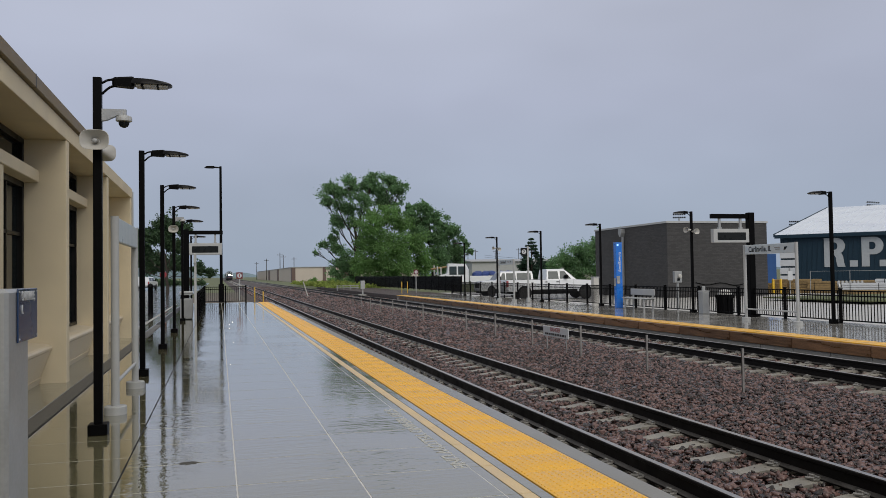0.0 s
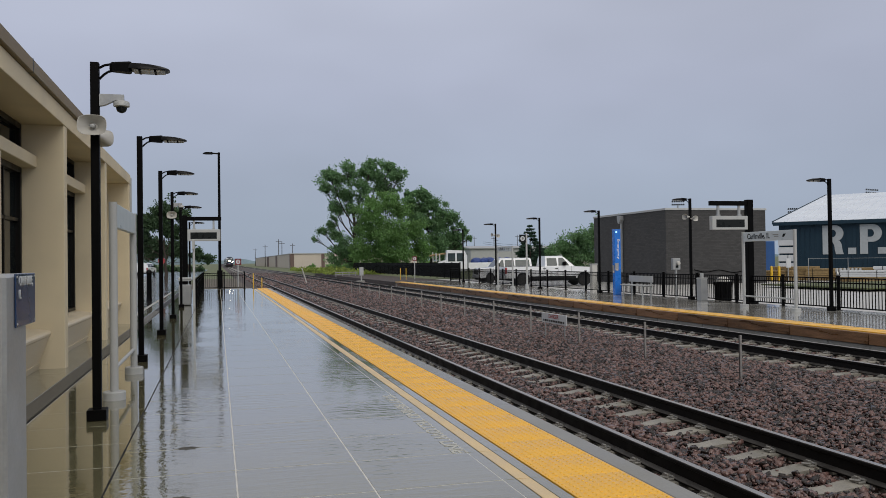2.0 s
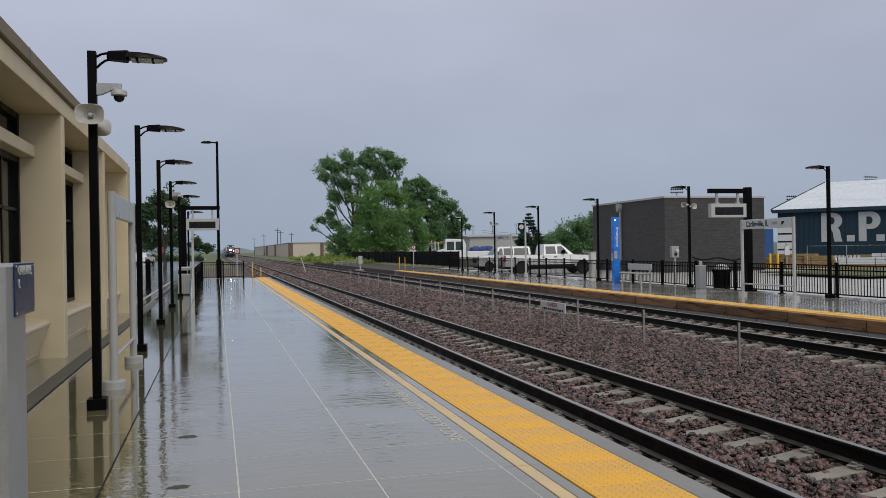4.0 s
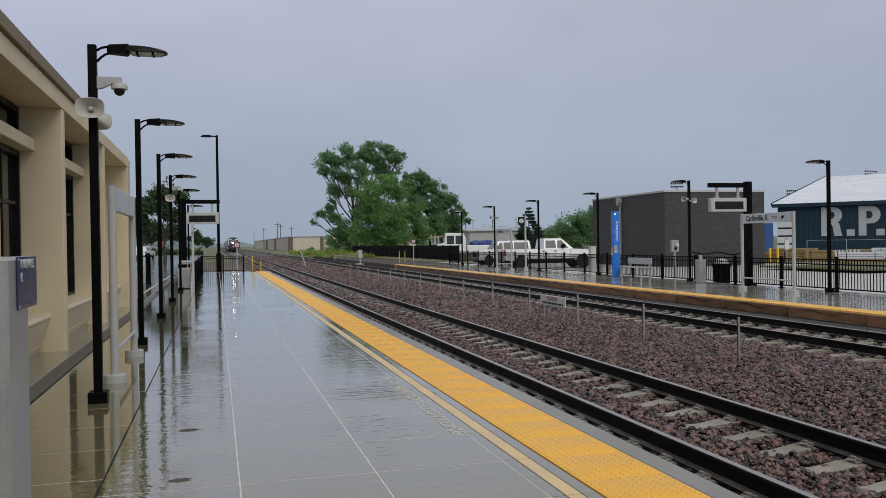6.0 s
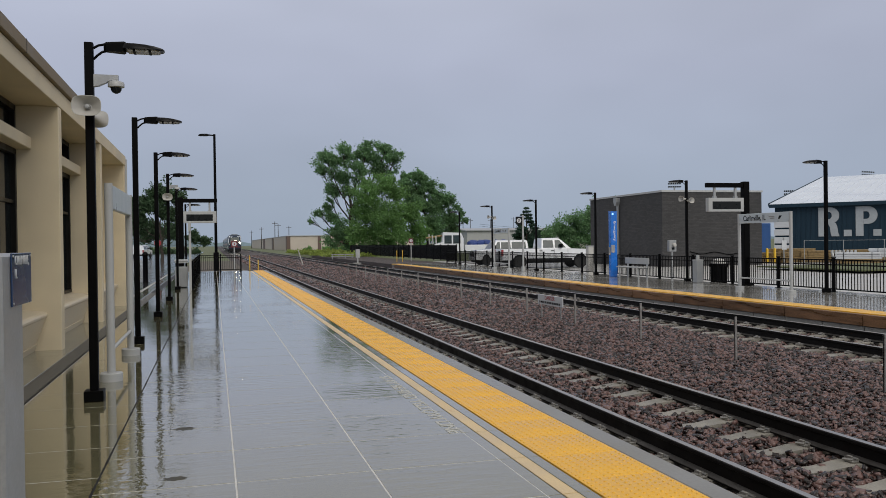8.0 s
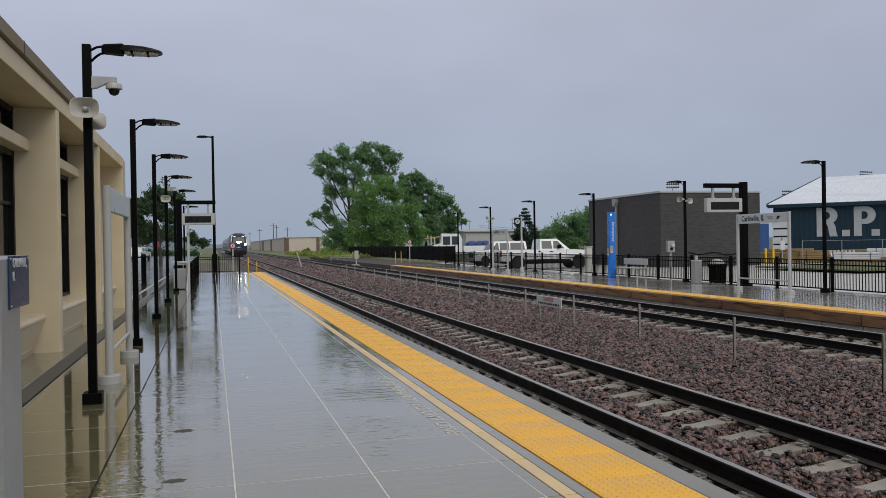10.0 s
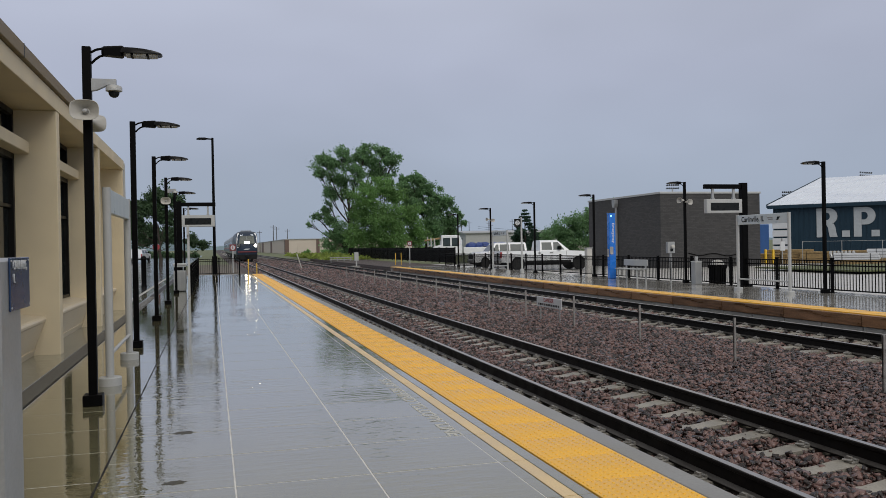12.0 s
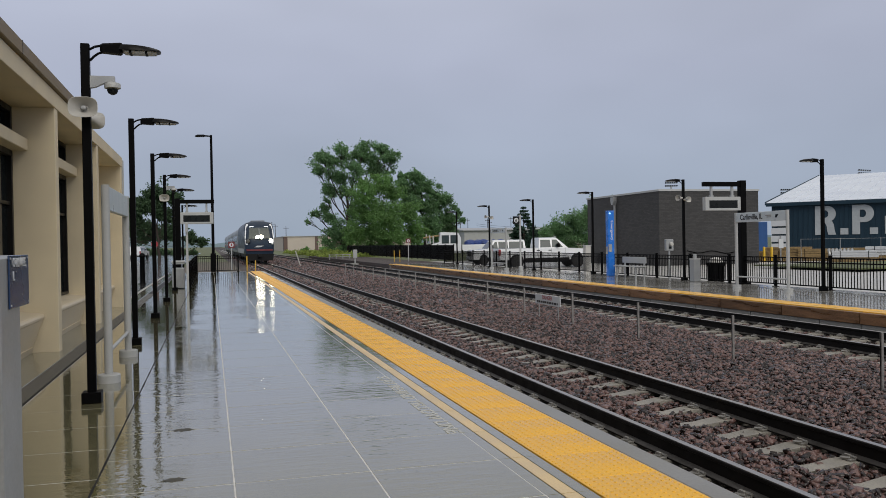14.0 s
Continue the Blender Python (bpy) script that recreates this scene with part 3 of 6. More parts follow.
# ---- station building ----
station = thing("station_building", "tan stucco station building with deep window bays and brown coping", "building", kind="structure")
bm = bmesh.new()
box(bm, -9, -3.0, -10, 24.0, -0.2, 4.0)
part("wall_east", bm, STUCCO, station)
bm = bmesh.new()
box(bm, -9, -2.29, -10, 24.06, 3.79, 4.045, 0.006)
part("frieze", bm, STUCCO, station)
y = -3.14
while y < 24:
    bm = bmesh.new()
    box(bm, -9.05, -2.235, y + 0.012, min(y + 4.86, 24.3), 4.055, 4.23, 0.008)
    cap = part("coping", bm, COPING, station, "brown sheet-metal coping")
    bm = bmesh.new()
    box(bm, -9.0, -2.2325, y - 0.012, y + 0.010, 4.058, 4.2325)
    part("coping_seam", bm, DARKFRAME, cap)
    y += 4.87 if y < 11 else 20
FINS = (-0.5, 4.4, 9.27, 14.13, 19.02, 23.87)
for y in FINS:
    bm = bmesh.new()
    box(bm, -3.0, -2.3, y - 0.13, y + 0.13, -0.01, 3.79, 0.012, 2)
    part("fin", bm, STUCCO, station)


def bay(y0, y1, glazed):
    """A recess between two fins: sloping seat-like sill, cross bar, mid post and dark windows."""
    bm = bmesh.new()
    prism(bm, [(-3.0, -0.005), (-2.71, -0.005), (-2.53, 0.50), (-2.505, 0.53), (-2.50, 0.56), (-2.515, 0.59), (-2.55, 0.605), (-3.0, 0.66)], "y", y0, y1)
    part("sill", bm, STUCCO_SILL, station, "cream sloping sill with a rounded nose")
    bm = bmesh.new()
    prism(bm, [(-3.0, 0.0), (-2.69, 0.0), (-2.655, 0.10), (-3.0, 0.10)], "y", y0, y1 - 0.002)
    part("plinth", bm, STUCCO_SILL, station)
    if not glazed:
        return
    bm = bmesh.new()
    box(bm, -3.0, -2.69, y0, y1, 3.115, 3.30, 0.01)
    part("cross_bar", bm, STUCCO, station)
    mid = (y0 + y1) / 2 + 0.1
    bm = bmesh.new()
    box(bm, -3.0, -2.71, mid - 0.1, mid + 0.1, 0.6, 3.115, 0.01)
    part("post", bm, STUCCO, station)
    for a, b, z0, z1 in ((y0 + 0.02, mid - 0.25, 0.66, 3.115), (mid + 0.25, y1 - 0.02, 0.66, 3.115), (y0 + 0.02, y1 - 0.02, 3.30, 3.785)):
        bm = bmesh.new()
        box(bm, -3.0, -2.975, a, b, z0, z1)
        pane = part("window", bm, GLASS_DARK, station, "dark glass in a bronze frame")
        bm = bmesh.new()
        for s in ((a, a + 0.09, z0, z1), (b - 0.09, b, z0, z1), (a, b, z0, z0 + 0.06), (a, b, z1 - 0.09, z1)):
            box(bm, -2.99, -2.90, *s, 0.004)
        if z1 < 3.2:
            box(bm, -2.985, -2.93, a, b, 2.28, 2.33)
            box(bm, -2.985, -2.93, (a + b) / 2 - 0.03, (a + b) / 2 + 0.03, z0, z1)
        part("window_frame", bm, DARKFRAME, pane)


for a, b in zip(FINS, FINS[1:]):
    bay(a + 0.13, b - 0.13, b < 20)
bm = bmesh.new()
box(bm, -2.36, -2.26, 24.01, 24.11, 0.0, 3.98, 0.015)
part("downspout", bm, PALE, station, "pale grey metal downspout")


# ---- platform furniture ----
def lamp_pole(at, label, height=3.71, horns=0, dome=False, turn=0, spread=165):
    """Square black post on a cover box, with a cobra head on a curved bracket that points along its own +X."""
    t = thing("street_lamp", label, "lamp post", at, "platform lamp posts")
    w = 0.043
    bm = bmesh.new()
    box(bm, -w, w, -w, w, 0.1, height, 0.006)
    part("pole", bm, BLACK, t)
    bm = bmesh.new()
    box(bm, -0.095, 0.095, -0.095, 0.095, 0.0, 0.115, 0.006)
    part("base_cover", bm, BLACK, t)
    bm = bmesh.new()
    top = height
    # upper arm and lower brace, both slightly bent
    for pts in ([(w, top - 0.055), (0.09, top - 0.025), (0.15, top - 0.012), (0.20, top - 0.015)], [(w, top - 0.17), (0.085, top - 0.125), (0.13, top - 0.09), (0.19, top - 0.075)]):
        for a, b in zip(pts, pts[1:]):
            tube(bm, (a[0], 0, a[1]), (b[0], 0, b[1]), 0.013, n=8)
    part("bracket", bm, BLACK, t)
    bm = bmesh.new()
    loft(bm, [[(x, -hw, top + lo), (x, hw, top + lo), (x, hw, top + hi - 0.02), (x, hw * 0.7, top + hi), (x, -hw * 0.7, top + hi), (x, -hw, top + hi - 0.02)]
              for x, hw, lo, hi in ((0.145, 0.03, -0.07, -0.005), (0.17, 0.045, -0.085, 0.008), (0.34, 0.06, -0.095, 0.02), (0.36, 0.05, -0.085, 0.018))])
    part("driver_box", bm, BLACK, t)
    bm = bmesh.new()
    secs = []
    for x, hw, lo, hi in ((0.33, 0.06, -0.06, 0.012), (0.37, 0.10, -0.064, 0.016), (0.46, 0.108, -0.066, 0.014), (0.56, 0.112, -0.066, 0.004), (0.645, 0.104, -0.066, -0.012), (0.70, 0.088, -0.068, -0.026), (0.73, 0.065, -0.067, -0.036), (0.745, 0.025, -0.064, -0.048)):
        secs.append([(x, -hw, top + lo), (x, hw, top + lo), (x, hw, top + lo + 0.012), (x, hw * 0.7, top + hi - (hi - lo) * 0.2), (x, 0, top + hi), (x, -hw * 0.7, top + hi - (hi - lo) * 0.2), (x, -hw, top + lo + 0.012)])
    loft(bm, secs)
    head = part("lamp_head", bm, GLOSS_BLACK, t, smooth=True)
    bm = bmesh.new()
    loft(bm, [[(x, -hw, top - 0.084), (x, hw, top - 0.084), (x, hw * 1.06, top - 0.064), (x, -hw * 1.06, top - 0.064)] for x, hw in ((0.385, 0.07), (0.46, 0.08), (0.56, 0.082), (0.645, 0.076), (0.70, 0.06))])
    part("lens", bm, LENS, head, "pale ribbed lamp lens")
    for x, hw in ((0.445, 0.084), (0.60, 0.084)):
        bm = bmesh.new()
        box(bm, x - 0.012, x + 0.012, -hw, hw, top - 0.087, top - 0.064)
        part("lens_bar", bm, BLACK, head)
    for a in ([0, spread] if horns == 2 else [0] if horns else []):
        m = pose(0, 0, height - 0.69 - (0.07 if a else 0), 0, 0, turn + a) @ pose(0, -0.045, 0, 90, 0, 0) @ Matrix.Diagonal((0.7, 0.6, 0.75, 1) if a > 120 else (0.95, 0.70, 0.9, 1))
        bm = bmesh.new()
        lathe(bm, [(0.035, -0.02), (0.05, 0.02), (0.055, 0.09), (0.085, 0.15), (0.125, 0.2), (0.152, 0.235), (0.147, 0.236), (0.115, 0.2), (0.07, 0.15), (0.045, 0.12)], 28, Matrix())
        for v in bm.verts:
            # the mouth is a rounded rectangle
            r = math.hypot(v.co.x, v.co.y)
            if r > 0.06:
                c, e = abs(v.co.x / r), abs(v.co.y / r)
                k = 0.97 * (c ** 3.2 + e ** 3.2) ** (-1 / 3.2)
                v.co.x, v.co.y = v.co.x * k, v.co.y * k
        bmesh.ops.transform(bm, matrix=m, verts=bm.verts)
        h = part("horn_speaker", bm, OFFWHITE, t, "off-white horn loudspeaker", smooth=True)
        bm = bmesh.new()
        lathe(bm, [(0.03, 0.1), (0.034, 0.17), (0.025, 0.19), (0.012, 0.192)], 14, m)
        part("horn_driver", bm, GALV, h, smooth=True)
    if dome:
        z = height - 0.39
        bm = bmesh.new()
        prism(bm, [(w, z + 0.06), (w, z - 0.065), (w + 0.05, z - 0.055), (w + 0.16, z), (w + 0.24, z + 0.0), (w + 0.24, z + 0.06)], "y", -0.035, 0.035)
        c = part("camera_bracket", bm, GALV, t, "pale grey camera bracket")
        bm = bmesh.new()
        lathe(bm, [(0.02, 0.0), (0.075, -0.02), (0.082, -0.035), (0.082, -0.07), (0.06, -0.078)], 20, pose(w + 0.215, 0, z + 0.01))
        part("camera_housing", bm, PALE, c, smooth=True)
        bm = bmesh.new()
        lathe(bm, [(0.055, -0.075), (0.053, -0.10), (0.04, -0.125), (0.015, -0.138)], 18, pose(w + 0.215, 0, z + 0.01))
        part("camera_dome", bm, SCREEN, c, "smoked dome", smooth=True)
    return t


LAMP = "black square lamp post with a cobra-head lamp on the wet platform"
lamp_pole(pose(-1.215, 9.24, 0), "black lamp post with two horn loudspeakers and a dome camera", horns=2, dome=True, turn=0)
plain = lamp_pole(pose(-1.225, 14.45, 0), LAMP)
for x, y in ((-1.24, 19.75),):
    copy_thing(plain, pose(x, y, 0))
lamp_pole(pose(-1.28, 25.5, 0), "black lamp post with a horn loudspeaker and camera, before the trees", horns=1, dome=True)
copy_thing(plain, pose(-1.30, 31.7, 0))
lamp_pole(pose(-1.38, 44.0, 0), "black lamp post with a horn loudspeaker near the platform's end", horns=1)
far_lamp = lamp_pole(pose(16.96, 20.0, 0, 0, 0, 180), "black square lamp post on the wet far platform before the fence", height=3.79)
for x, y in ((16.95, 34.9), (16.55, 41.2), (17.0, 57.0)):
    copy_thing(far_lamp, pose(x, y, 0, 0, 0, 180))
lamp_pole(pose(17.1, 27.5, 0, 0, 0, 180), "black lamp post with two horn loudspeakers on the far platform", 3.79, horns=2, dome=False, turn=98, spread=100)
lamp_pole(pose(16.4, 48.0, 0, 0, 0, 180), "black lamp post with two horn loudspeakers beside the name frame", 3.79, horns=2, dome=False, turn=98, spread=100)

# tall street lamp past the platform's end
tall = thing("street_lamp", "tall slender black street lamp past the platform fence", "lamp post", pose(0.12, 55.6, -0.06))
bm = bmesh.new()
tube(bm, (0, 0, 0.0), (0, 0, 8.85), 0.10, 0.075, 10)
part("pole", bm, BLACK, tall)
bm = bmesh.new()
box(bm, -0.17, 0.17, -0.17, 0.17, 0.0, 1.2, 0.02)
part("base_cover", bm, BLACK, tall)
bm = bmesh.new()
loft(bm, [[(x, -w, z0), (x, w, z0), (x, w * 0.6, z1), (x, -w * 0.6, z1)] for x, w, z0, z1 in ((0.05, 0.04, 8.72, 8.8), (-0.35, 0.05, 8.74, 8.83), (-0.45, 0.17, 8.72, 8.86), (-0.85, 0.17, 8.72, 8.85), (-1.0, 0.08, 8.73, 8.78))])
part("lamp_head", bm, BLACK, tall)


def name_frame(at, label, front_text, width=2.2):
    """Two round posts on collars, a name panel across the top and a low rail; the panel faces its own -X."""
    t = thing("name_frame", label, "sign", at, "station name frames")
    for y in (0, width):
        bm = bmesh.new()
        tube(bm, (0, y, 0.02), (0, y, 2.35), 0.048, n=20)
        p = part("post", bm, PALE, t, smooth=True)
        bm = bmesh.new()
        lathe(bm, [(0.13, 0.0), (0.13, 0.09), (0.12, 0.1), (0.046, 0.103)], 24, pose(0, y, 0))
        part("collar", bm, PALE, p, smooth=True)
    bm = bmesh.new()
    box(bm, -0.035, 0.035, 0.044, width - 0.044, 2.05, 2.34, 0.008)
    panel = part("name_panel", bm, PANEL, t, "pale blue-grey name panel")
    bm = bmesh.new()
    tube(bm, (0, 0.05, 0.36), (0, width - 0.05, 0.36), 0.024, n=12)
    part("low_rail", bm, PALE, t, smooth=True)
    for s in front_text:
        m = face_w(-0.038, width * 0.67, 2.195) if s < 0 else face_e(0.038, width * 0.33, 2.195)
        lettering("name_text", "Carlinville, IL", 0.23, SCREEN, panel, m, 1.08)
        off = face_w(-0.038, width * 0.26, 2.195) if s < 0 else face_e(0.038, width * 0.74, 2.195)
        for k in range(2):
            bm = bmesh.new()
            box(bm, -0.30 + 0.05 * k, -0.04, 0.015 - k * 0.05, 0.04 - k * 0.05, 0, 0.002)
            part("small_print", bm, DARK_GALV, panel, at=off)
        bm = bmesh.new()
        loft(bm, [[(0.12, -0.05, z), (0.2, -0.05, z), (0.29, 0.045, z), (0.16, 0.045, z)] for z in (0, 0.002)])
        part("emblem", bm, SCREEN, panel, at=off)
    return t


name_frame(pose(15.85, 20.1, 0), "pale grey name frame with the station's name on the far platform", (-1,), 2.4)
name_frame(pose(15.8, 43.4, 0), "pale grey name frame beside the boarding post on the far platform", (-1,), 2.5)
name_frame(pose(-1.2, 10.55, 0), "pale grey name frame beside the station building", (), 2.4)


def hanging_display(at, flip, label):
    """A thick black post with a side arm that carries a train display; the arm points along its own +X."""
    t = thing("train_display", label, "display", at, "platform displays")
    bm = bmesh.new()
    box(bm, -0.11, 0.11, -0.10, 0.10, 0.0, 3.50, 0.01)
    part("post", bm, BLACK, t)
    bm = bmesh.new()
    box(bm, -0.2, 0.2, -0.18, 0.18, 0.0, 0.06, 0.01)
    part("base_plate", bm, BLACK, t)
    bm = bmesh.new()
    box(bm, 0.10, 1.5, -0.07, 0.07, 3.30, 3.45, 0.01)
    part("arm", bm, BLACK, t)
    for x in (0.38, 1.18):
        bm = bmesh.new()
        box(bm, x - 0.04, x + 0.04, -0.03, 0.03, 2.95, 3.305, 0.004)
        box(bm, x - 0.06, x + 0.06, -0.05, 0.05, 2.94, 3.0, 0.004)
        part("hanger", bm, GALV, t)
    bm = bmesh.new()
    box(bm, 0.08, 1.46, -0.09, 0.09, 2.49, 2.95, 0.012)
    case = part("case", bm, PALE, t, "pale grey display case")
    for s in (-1, 1):
        bm = bmesh.new()
        box(bm, 0.23, 1.31, min(s * 0.088, s * 0.093), max(s * 0.088, s * 0.093), 2.57, 2.83)
        part("screen", bm, SCREEN, case, "dark unlit screen")
    return t


hanging_display(pose(17.28, 24.2, 0, 0, 0, 180), True, "black post with a grey train display on the far platform")
hanging_display(pose(-1.25, 34.2, 0) @ Matrix.Diagonal((0.93, 1, 1, 1)), False, "black post with a grey train display over the near platform")


def fence_run(x0, y0, x1, y1, label, height=0.95, post_gap=2.4, gap=0.115, single=True, near=0.0):
    """Black picket fence: posts, rails and pickets as pieces; the pickets of panels past the near stretch are joined."""
    a, b = Vector((x0, y0, 0)), Vector((x1, y1, 0))
    length = (b - a).length
    n = max(1, round(length / post_gap))
    t = thing("fence", label, "fence", Matrix.Translation(a) @ pose(0, 0, 0, 0, 0, math.degrees(math.atan2(y1 - y0, x1 - x0))), "black picket fences")
    bm = bmesh.new()
    box(bm, -0.04, 0.04, -0.04, 0.04, 0, height + 0.04, 0.006)
    box(bm, -0.05, 0.05, -0.05, 0.05, height + 0.035, height + 0.06, 0.006)
    box(bm, -0.08, 0.08, -0.08, 0.08, 0, 0.015)
    post = finish(bm, "fence_post", BLACK)
    d = length / n
    bm = bmesh.new()
    box(bm, 0.03, d - 0.03, -0.016, 0.016, -0.018, 0.018)
    rail = finish(bm, "fence_rail", BLACK)
    bm = bmesh.new()
    box(bm, -0.0095, 0.0095, -0.0095, 0.0095, 0.07, height - 0.02)
    picket = finish(bm, "picket", BLACK)
    k = max(2, round(d / gap))
    rest = bmesh.new()
    for i in range(n + 1):
        piece("fence_post", post, t, pose(d * i, 0, 0))
        if i == n:
            break
        for z in (0.09, height - 0.16, height - 0.02):
            piece("fence_rail", rail, t, pose(d * i, 0, z))
        for j in range(1, k):
            x = d * (i + j / k)
            if single and x >= near:
                piece("picket", picket, t, pose(x, 0, 0))
            else:
                box(rest, x - 0.0095, x + 0.0095, -0.0095, 0.0095, 0.07, height - 0.02)
    if rest.verts:
        tagged(part("far_picketing", rest, BLACK, t), kind="stuff")
    else:
        rest.free()
    return t


fence_run(17.3, 61.5, 17.3, 5.5, "black picket fence along the back of the far platform", near=24.0)
fence_run(-0.86, 52.8, 1.58, 52.8, "black picket fence across the near platform's end", height=1.0, post_gap=1.3)
fence_run(-0.86, 52.8, -0.76, 31.0, "black picket fence along the lot side of the near platform", height=1.0)


def bin_square(at, label):
    t = thing("litter_bin", label, "litter bin", at, "litter bins")
    bm = bmesh.new()
    box(bm, -0.225, 0.225, -0.225, 0.225, 0.02, 0.80, 0.025, 2)
    body = part("body", bm, GALV, t, "ribbed grey metal body")
    for i in range(-2, 3):
        for turned in (False, True):
            bm = bmesh.new()
            if turned:
                box(bm, -0.231, 0.231, i * 0.085 - 0.03, i * 0.085 + 0.03, 0.06, 0.76, 0.003)
            else:
                box(bm, i * 0.085 - 0.03, i * 0.085 + 0.03, -0.231, 0.231, 0.06, 0.76, 0.003)
            part("slat", bm, GALV, body)
    for x in (-0.19, 0.19):
        for y in (-0.19, 0.19):
            bm = bmesh.new()
            box(bm, x - 0.02, x + 0.02, y - 0.02, y + 0.02, 0.79, 0.95)
            part("lid_post", bm, BLACK, t)
    bm = bmesh.new()
    box(bm, -0.22, 0.22, -0.22, 0.22, 0.93, 0.99, 0.015)
    box(bm, -0.25, 0.25, -0.25, 0.25, 0.985, 1.07, 0.03, 2)
    part("lid", bm, PALE, t, "grey rain lid")
    return t


bin_square(pose(-1.22, 34.0 - 0.75, 0), "grey metal litter bin with a rain lid")
grey_bin = thing("litter_bin", "tall narrow grey metal bin beside the fence", "litter bin", pose(16.95, 26.55, 0))
bm = bmesh.new()
box(bm, -0.14, 0.14, -0.14, 0.14, 0.0, 0.80, 0.02, 2)
part("body", bm, GALV, grey_bin)
bm = bmesh.new()
box(bm, -0.15, 0.15, -0.15, 0.15, 0.80, 0.84, 0.012)
part("lid", bm, PALE, grey_bin)
bm = bmesh.new()
box(bm, -0.05, 0.05, -0.04, 0.04, 0.84, 1.0, 0.01)
part("ash_tube", bm, PALE, grey_bin)

# round black bin behind the fence
rb = thing("litter_bin", "round black slatted bin with a pale dome lid", "litter bin", pose(18.22, 27.15, -0.2))
bm = bmesh.new()
lathe(bm, [(0.26, 0.0), (0.27, 0.05), (0.25, 0.06), (0.25, 0.8), (0.28, 0.84), (0.2, 0.85)], 20)
part("body", bm, UNDER, rb, smooth=True)
for i in range(18):
    a = i * math.tau / 18
    x, y = 0.285 * math.cos(a), 0.285 * math.sin(a)
    bm = bmesh.new()
    loft(bm, [[(x * k - 0.02, y * k - 0.02, z), (x * k + 0.02, y * k - 0.02, z), (x * k + 0.02, y * k + 0.02, z), (x * k - 0.02, y * k + 0.02, z)] for k, z in ((0.9, 0.03), (1.0, 0.3), (1.0, 0.7), (1.15, 0.86))])
    part("slat", bm, BLACK, rb)
bm = bmesh.new()
lathe(bm, [(0.25, 0.86), (0.25, 0.92), (0.2, 1.0), (0.1, 1.04), (0.02, 1.05)], 20)
part("lid", bm, OFFWHITE, rb, "pale dome lid", smooth=True)

# bench on the far platform
bench = thing("bench", "pale metal bench with a plain backrest before the fence", "bench", pose(16.82, 30.15, 0) @ Matrix.Diagonal((1, 1.25, 1, 1)))
for y in (0.15, 1.45):
    bm = bmesh.new()
    box(bm, -0.22, -0.17, y - 0.03, y + 0.03, 0.0, 0.45, 0.008)
    box(bm, 0.17, 0.22, y - 0.03, y + 0.03, 0.0, 0.80, 0.008)
    box(bm, -0.22, 0.22, y - 0.03, y + 0.03, 0.40, 0.44, 0.008)
    part("leg_frame", bm, PALE, bench)
for i in range(5):
    bm = bmesh.new()
    box(bm, -0.26 + i * 0.095, -0.18 + i * 0.095, 0, 1.6, 0.44, 0.47, 0.006)
    part("seat_slat", bm, PALE, bench)
bm = bmesh.new()
box(bm, 0.16, 0.20, 0.0, 1.6, 0.58, 0.84, 0.012)
part("backrest", bm, PALE, bench)

# blue emergency tower
em = thing("emergency_tower", "bright blue emergency call tower with a glowing top light", "call point", pose(16.6, 32.5, 0))
bm = bmesh.new()
box(bm, -0.15, 0.15, -0.12, 0.12, 0.0, 2.81, 0.03, 2)
part("column", bm, BLUE, em)
bm = bmesh.new()
box(bm, -0.11, -0.01, -0.13, 0.0, 2.67, 2.75, 0.03, 2)
part("beacon", bm, BEACON, em, "glowing blue beacon", smooth=True)
bm = bmesh.new()
box(bm, -0.155, 0.155, -0.125, 0.125, 2.80, 2.83, 0.006)
part("cap", bm, BLUE, em)
lettering("word", "Emergency", 0.15, WHITE, em, face_s(0.03, -0.1235, 1.98) @ pose(0, 0, 0, 0, 0, -90), 0.84, "CENTER", 0.006)
for m in (face_s(-0.06, -0.122, 1.22), face_w(-0.152, 0, 1.12)):
    bm = bmesh.new()
    box(bm, -0.08, 0.08, -0.16, 0.16, 0, 0.012, 0.004)
    p = part("call_panel", bm, GALV, em, "steel call panel", at=m)
    bm = bmesh.new()
    lathe(bm, [(0.045, 0.01), (0.04, 0.03), (0.01, 0.034)], 14, pose(0, -0.13, 0))
    part("call_button", bm, OFFWHITE, p)

# boarding-spot post
bp = thing("sign_post", "slim pale post with a small black square sign", "sign", pose(15.8, 41.2, 0))
bm = bmesh.new()
box(bm, -0.04, 0.04, -0.04, 0.04, 0.05, 2.98, 0.008)
part("post", bm, PALE, bp)
bm = bmesh.new()
box(bm, -0.09, 0.09, -0.09, 0.09, 0.0, 0.25, 0.02)
part("foot", bm, PALE, bp)
bm = bmesh.new()
box(bm, -0.40, -0.045, -0.02, 0.02, 2.48, 2.9, 0.01)
plate = part("sign_plate", bm, SCREEN, bp, "black square plate")
bm = bmesh.new()
lathe(bm, [(0.125, 0.0), (0.125, 0.004)], 24, face_s(-0.222, -0.02, 2.69))
part("disc", bm, LETTER, plate, "white disc")
bm = bmesh.new()
for a, b, c, d in ((-0.045, 0.045, 0.045, 0.07), (0.025, 0.05, -0.01, 0.05), (-0.045, 0.045, -0.02, 0.005), (-0.05, -0.025, -0.07, -0.005), (-0.045, 0.05, -0.08, -0.055)):
    box(bm, a, b, c, d, 0.004, 0.007)
part("figure", bm, SCREEN, plate, at=face_s(-0.222, -0.02, 2.69))

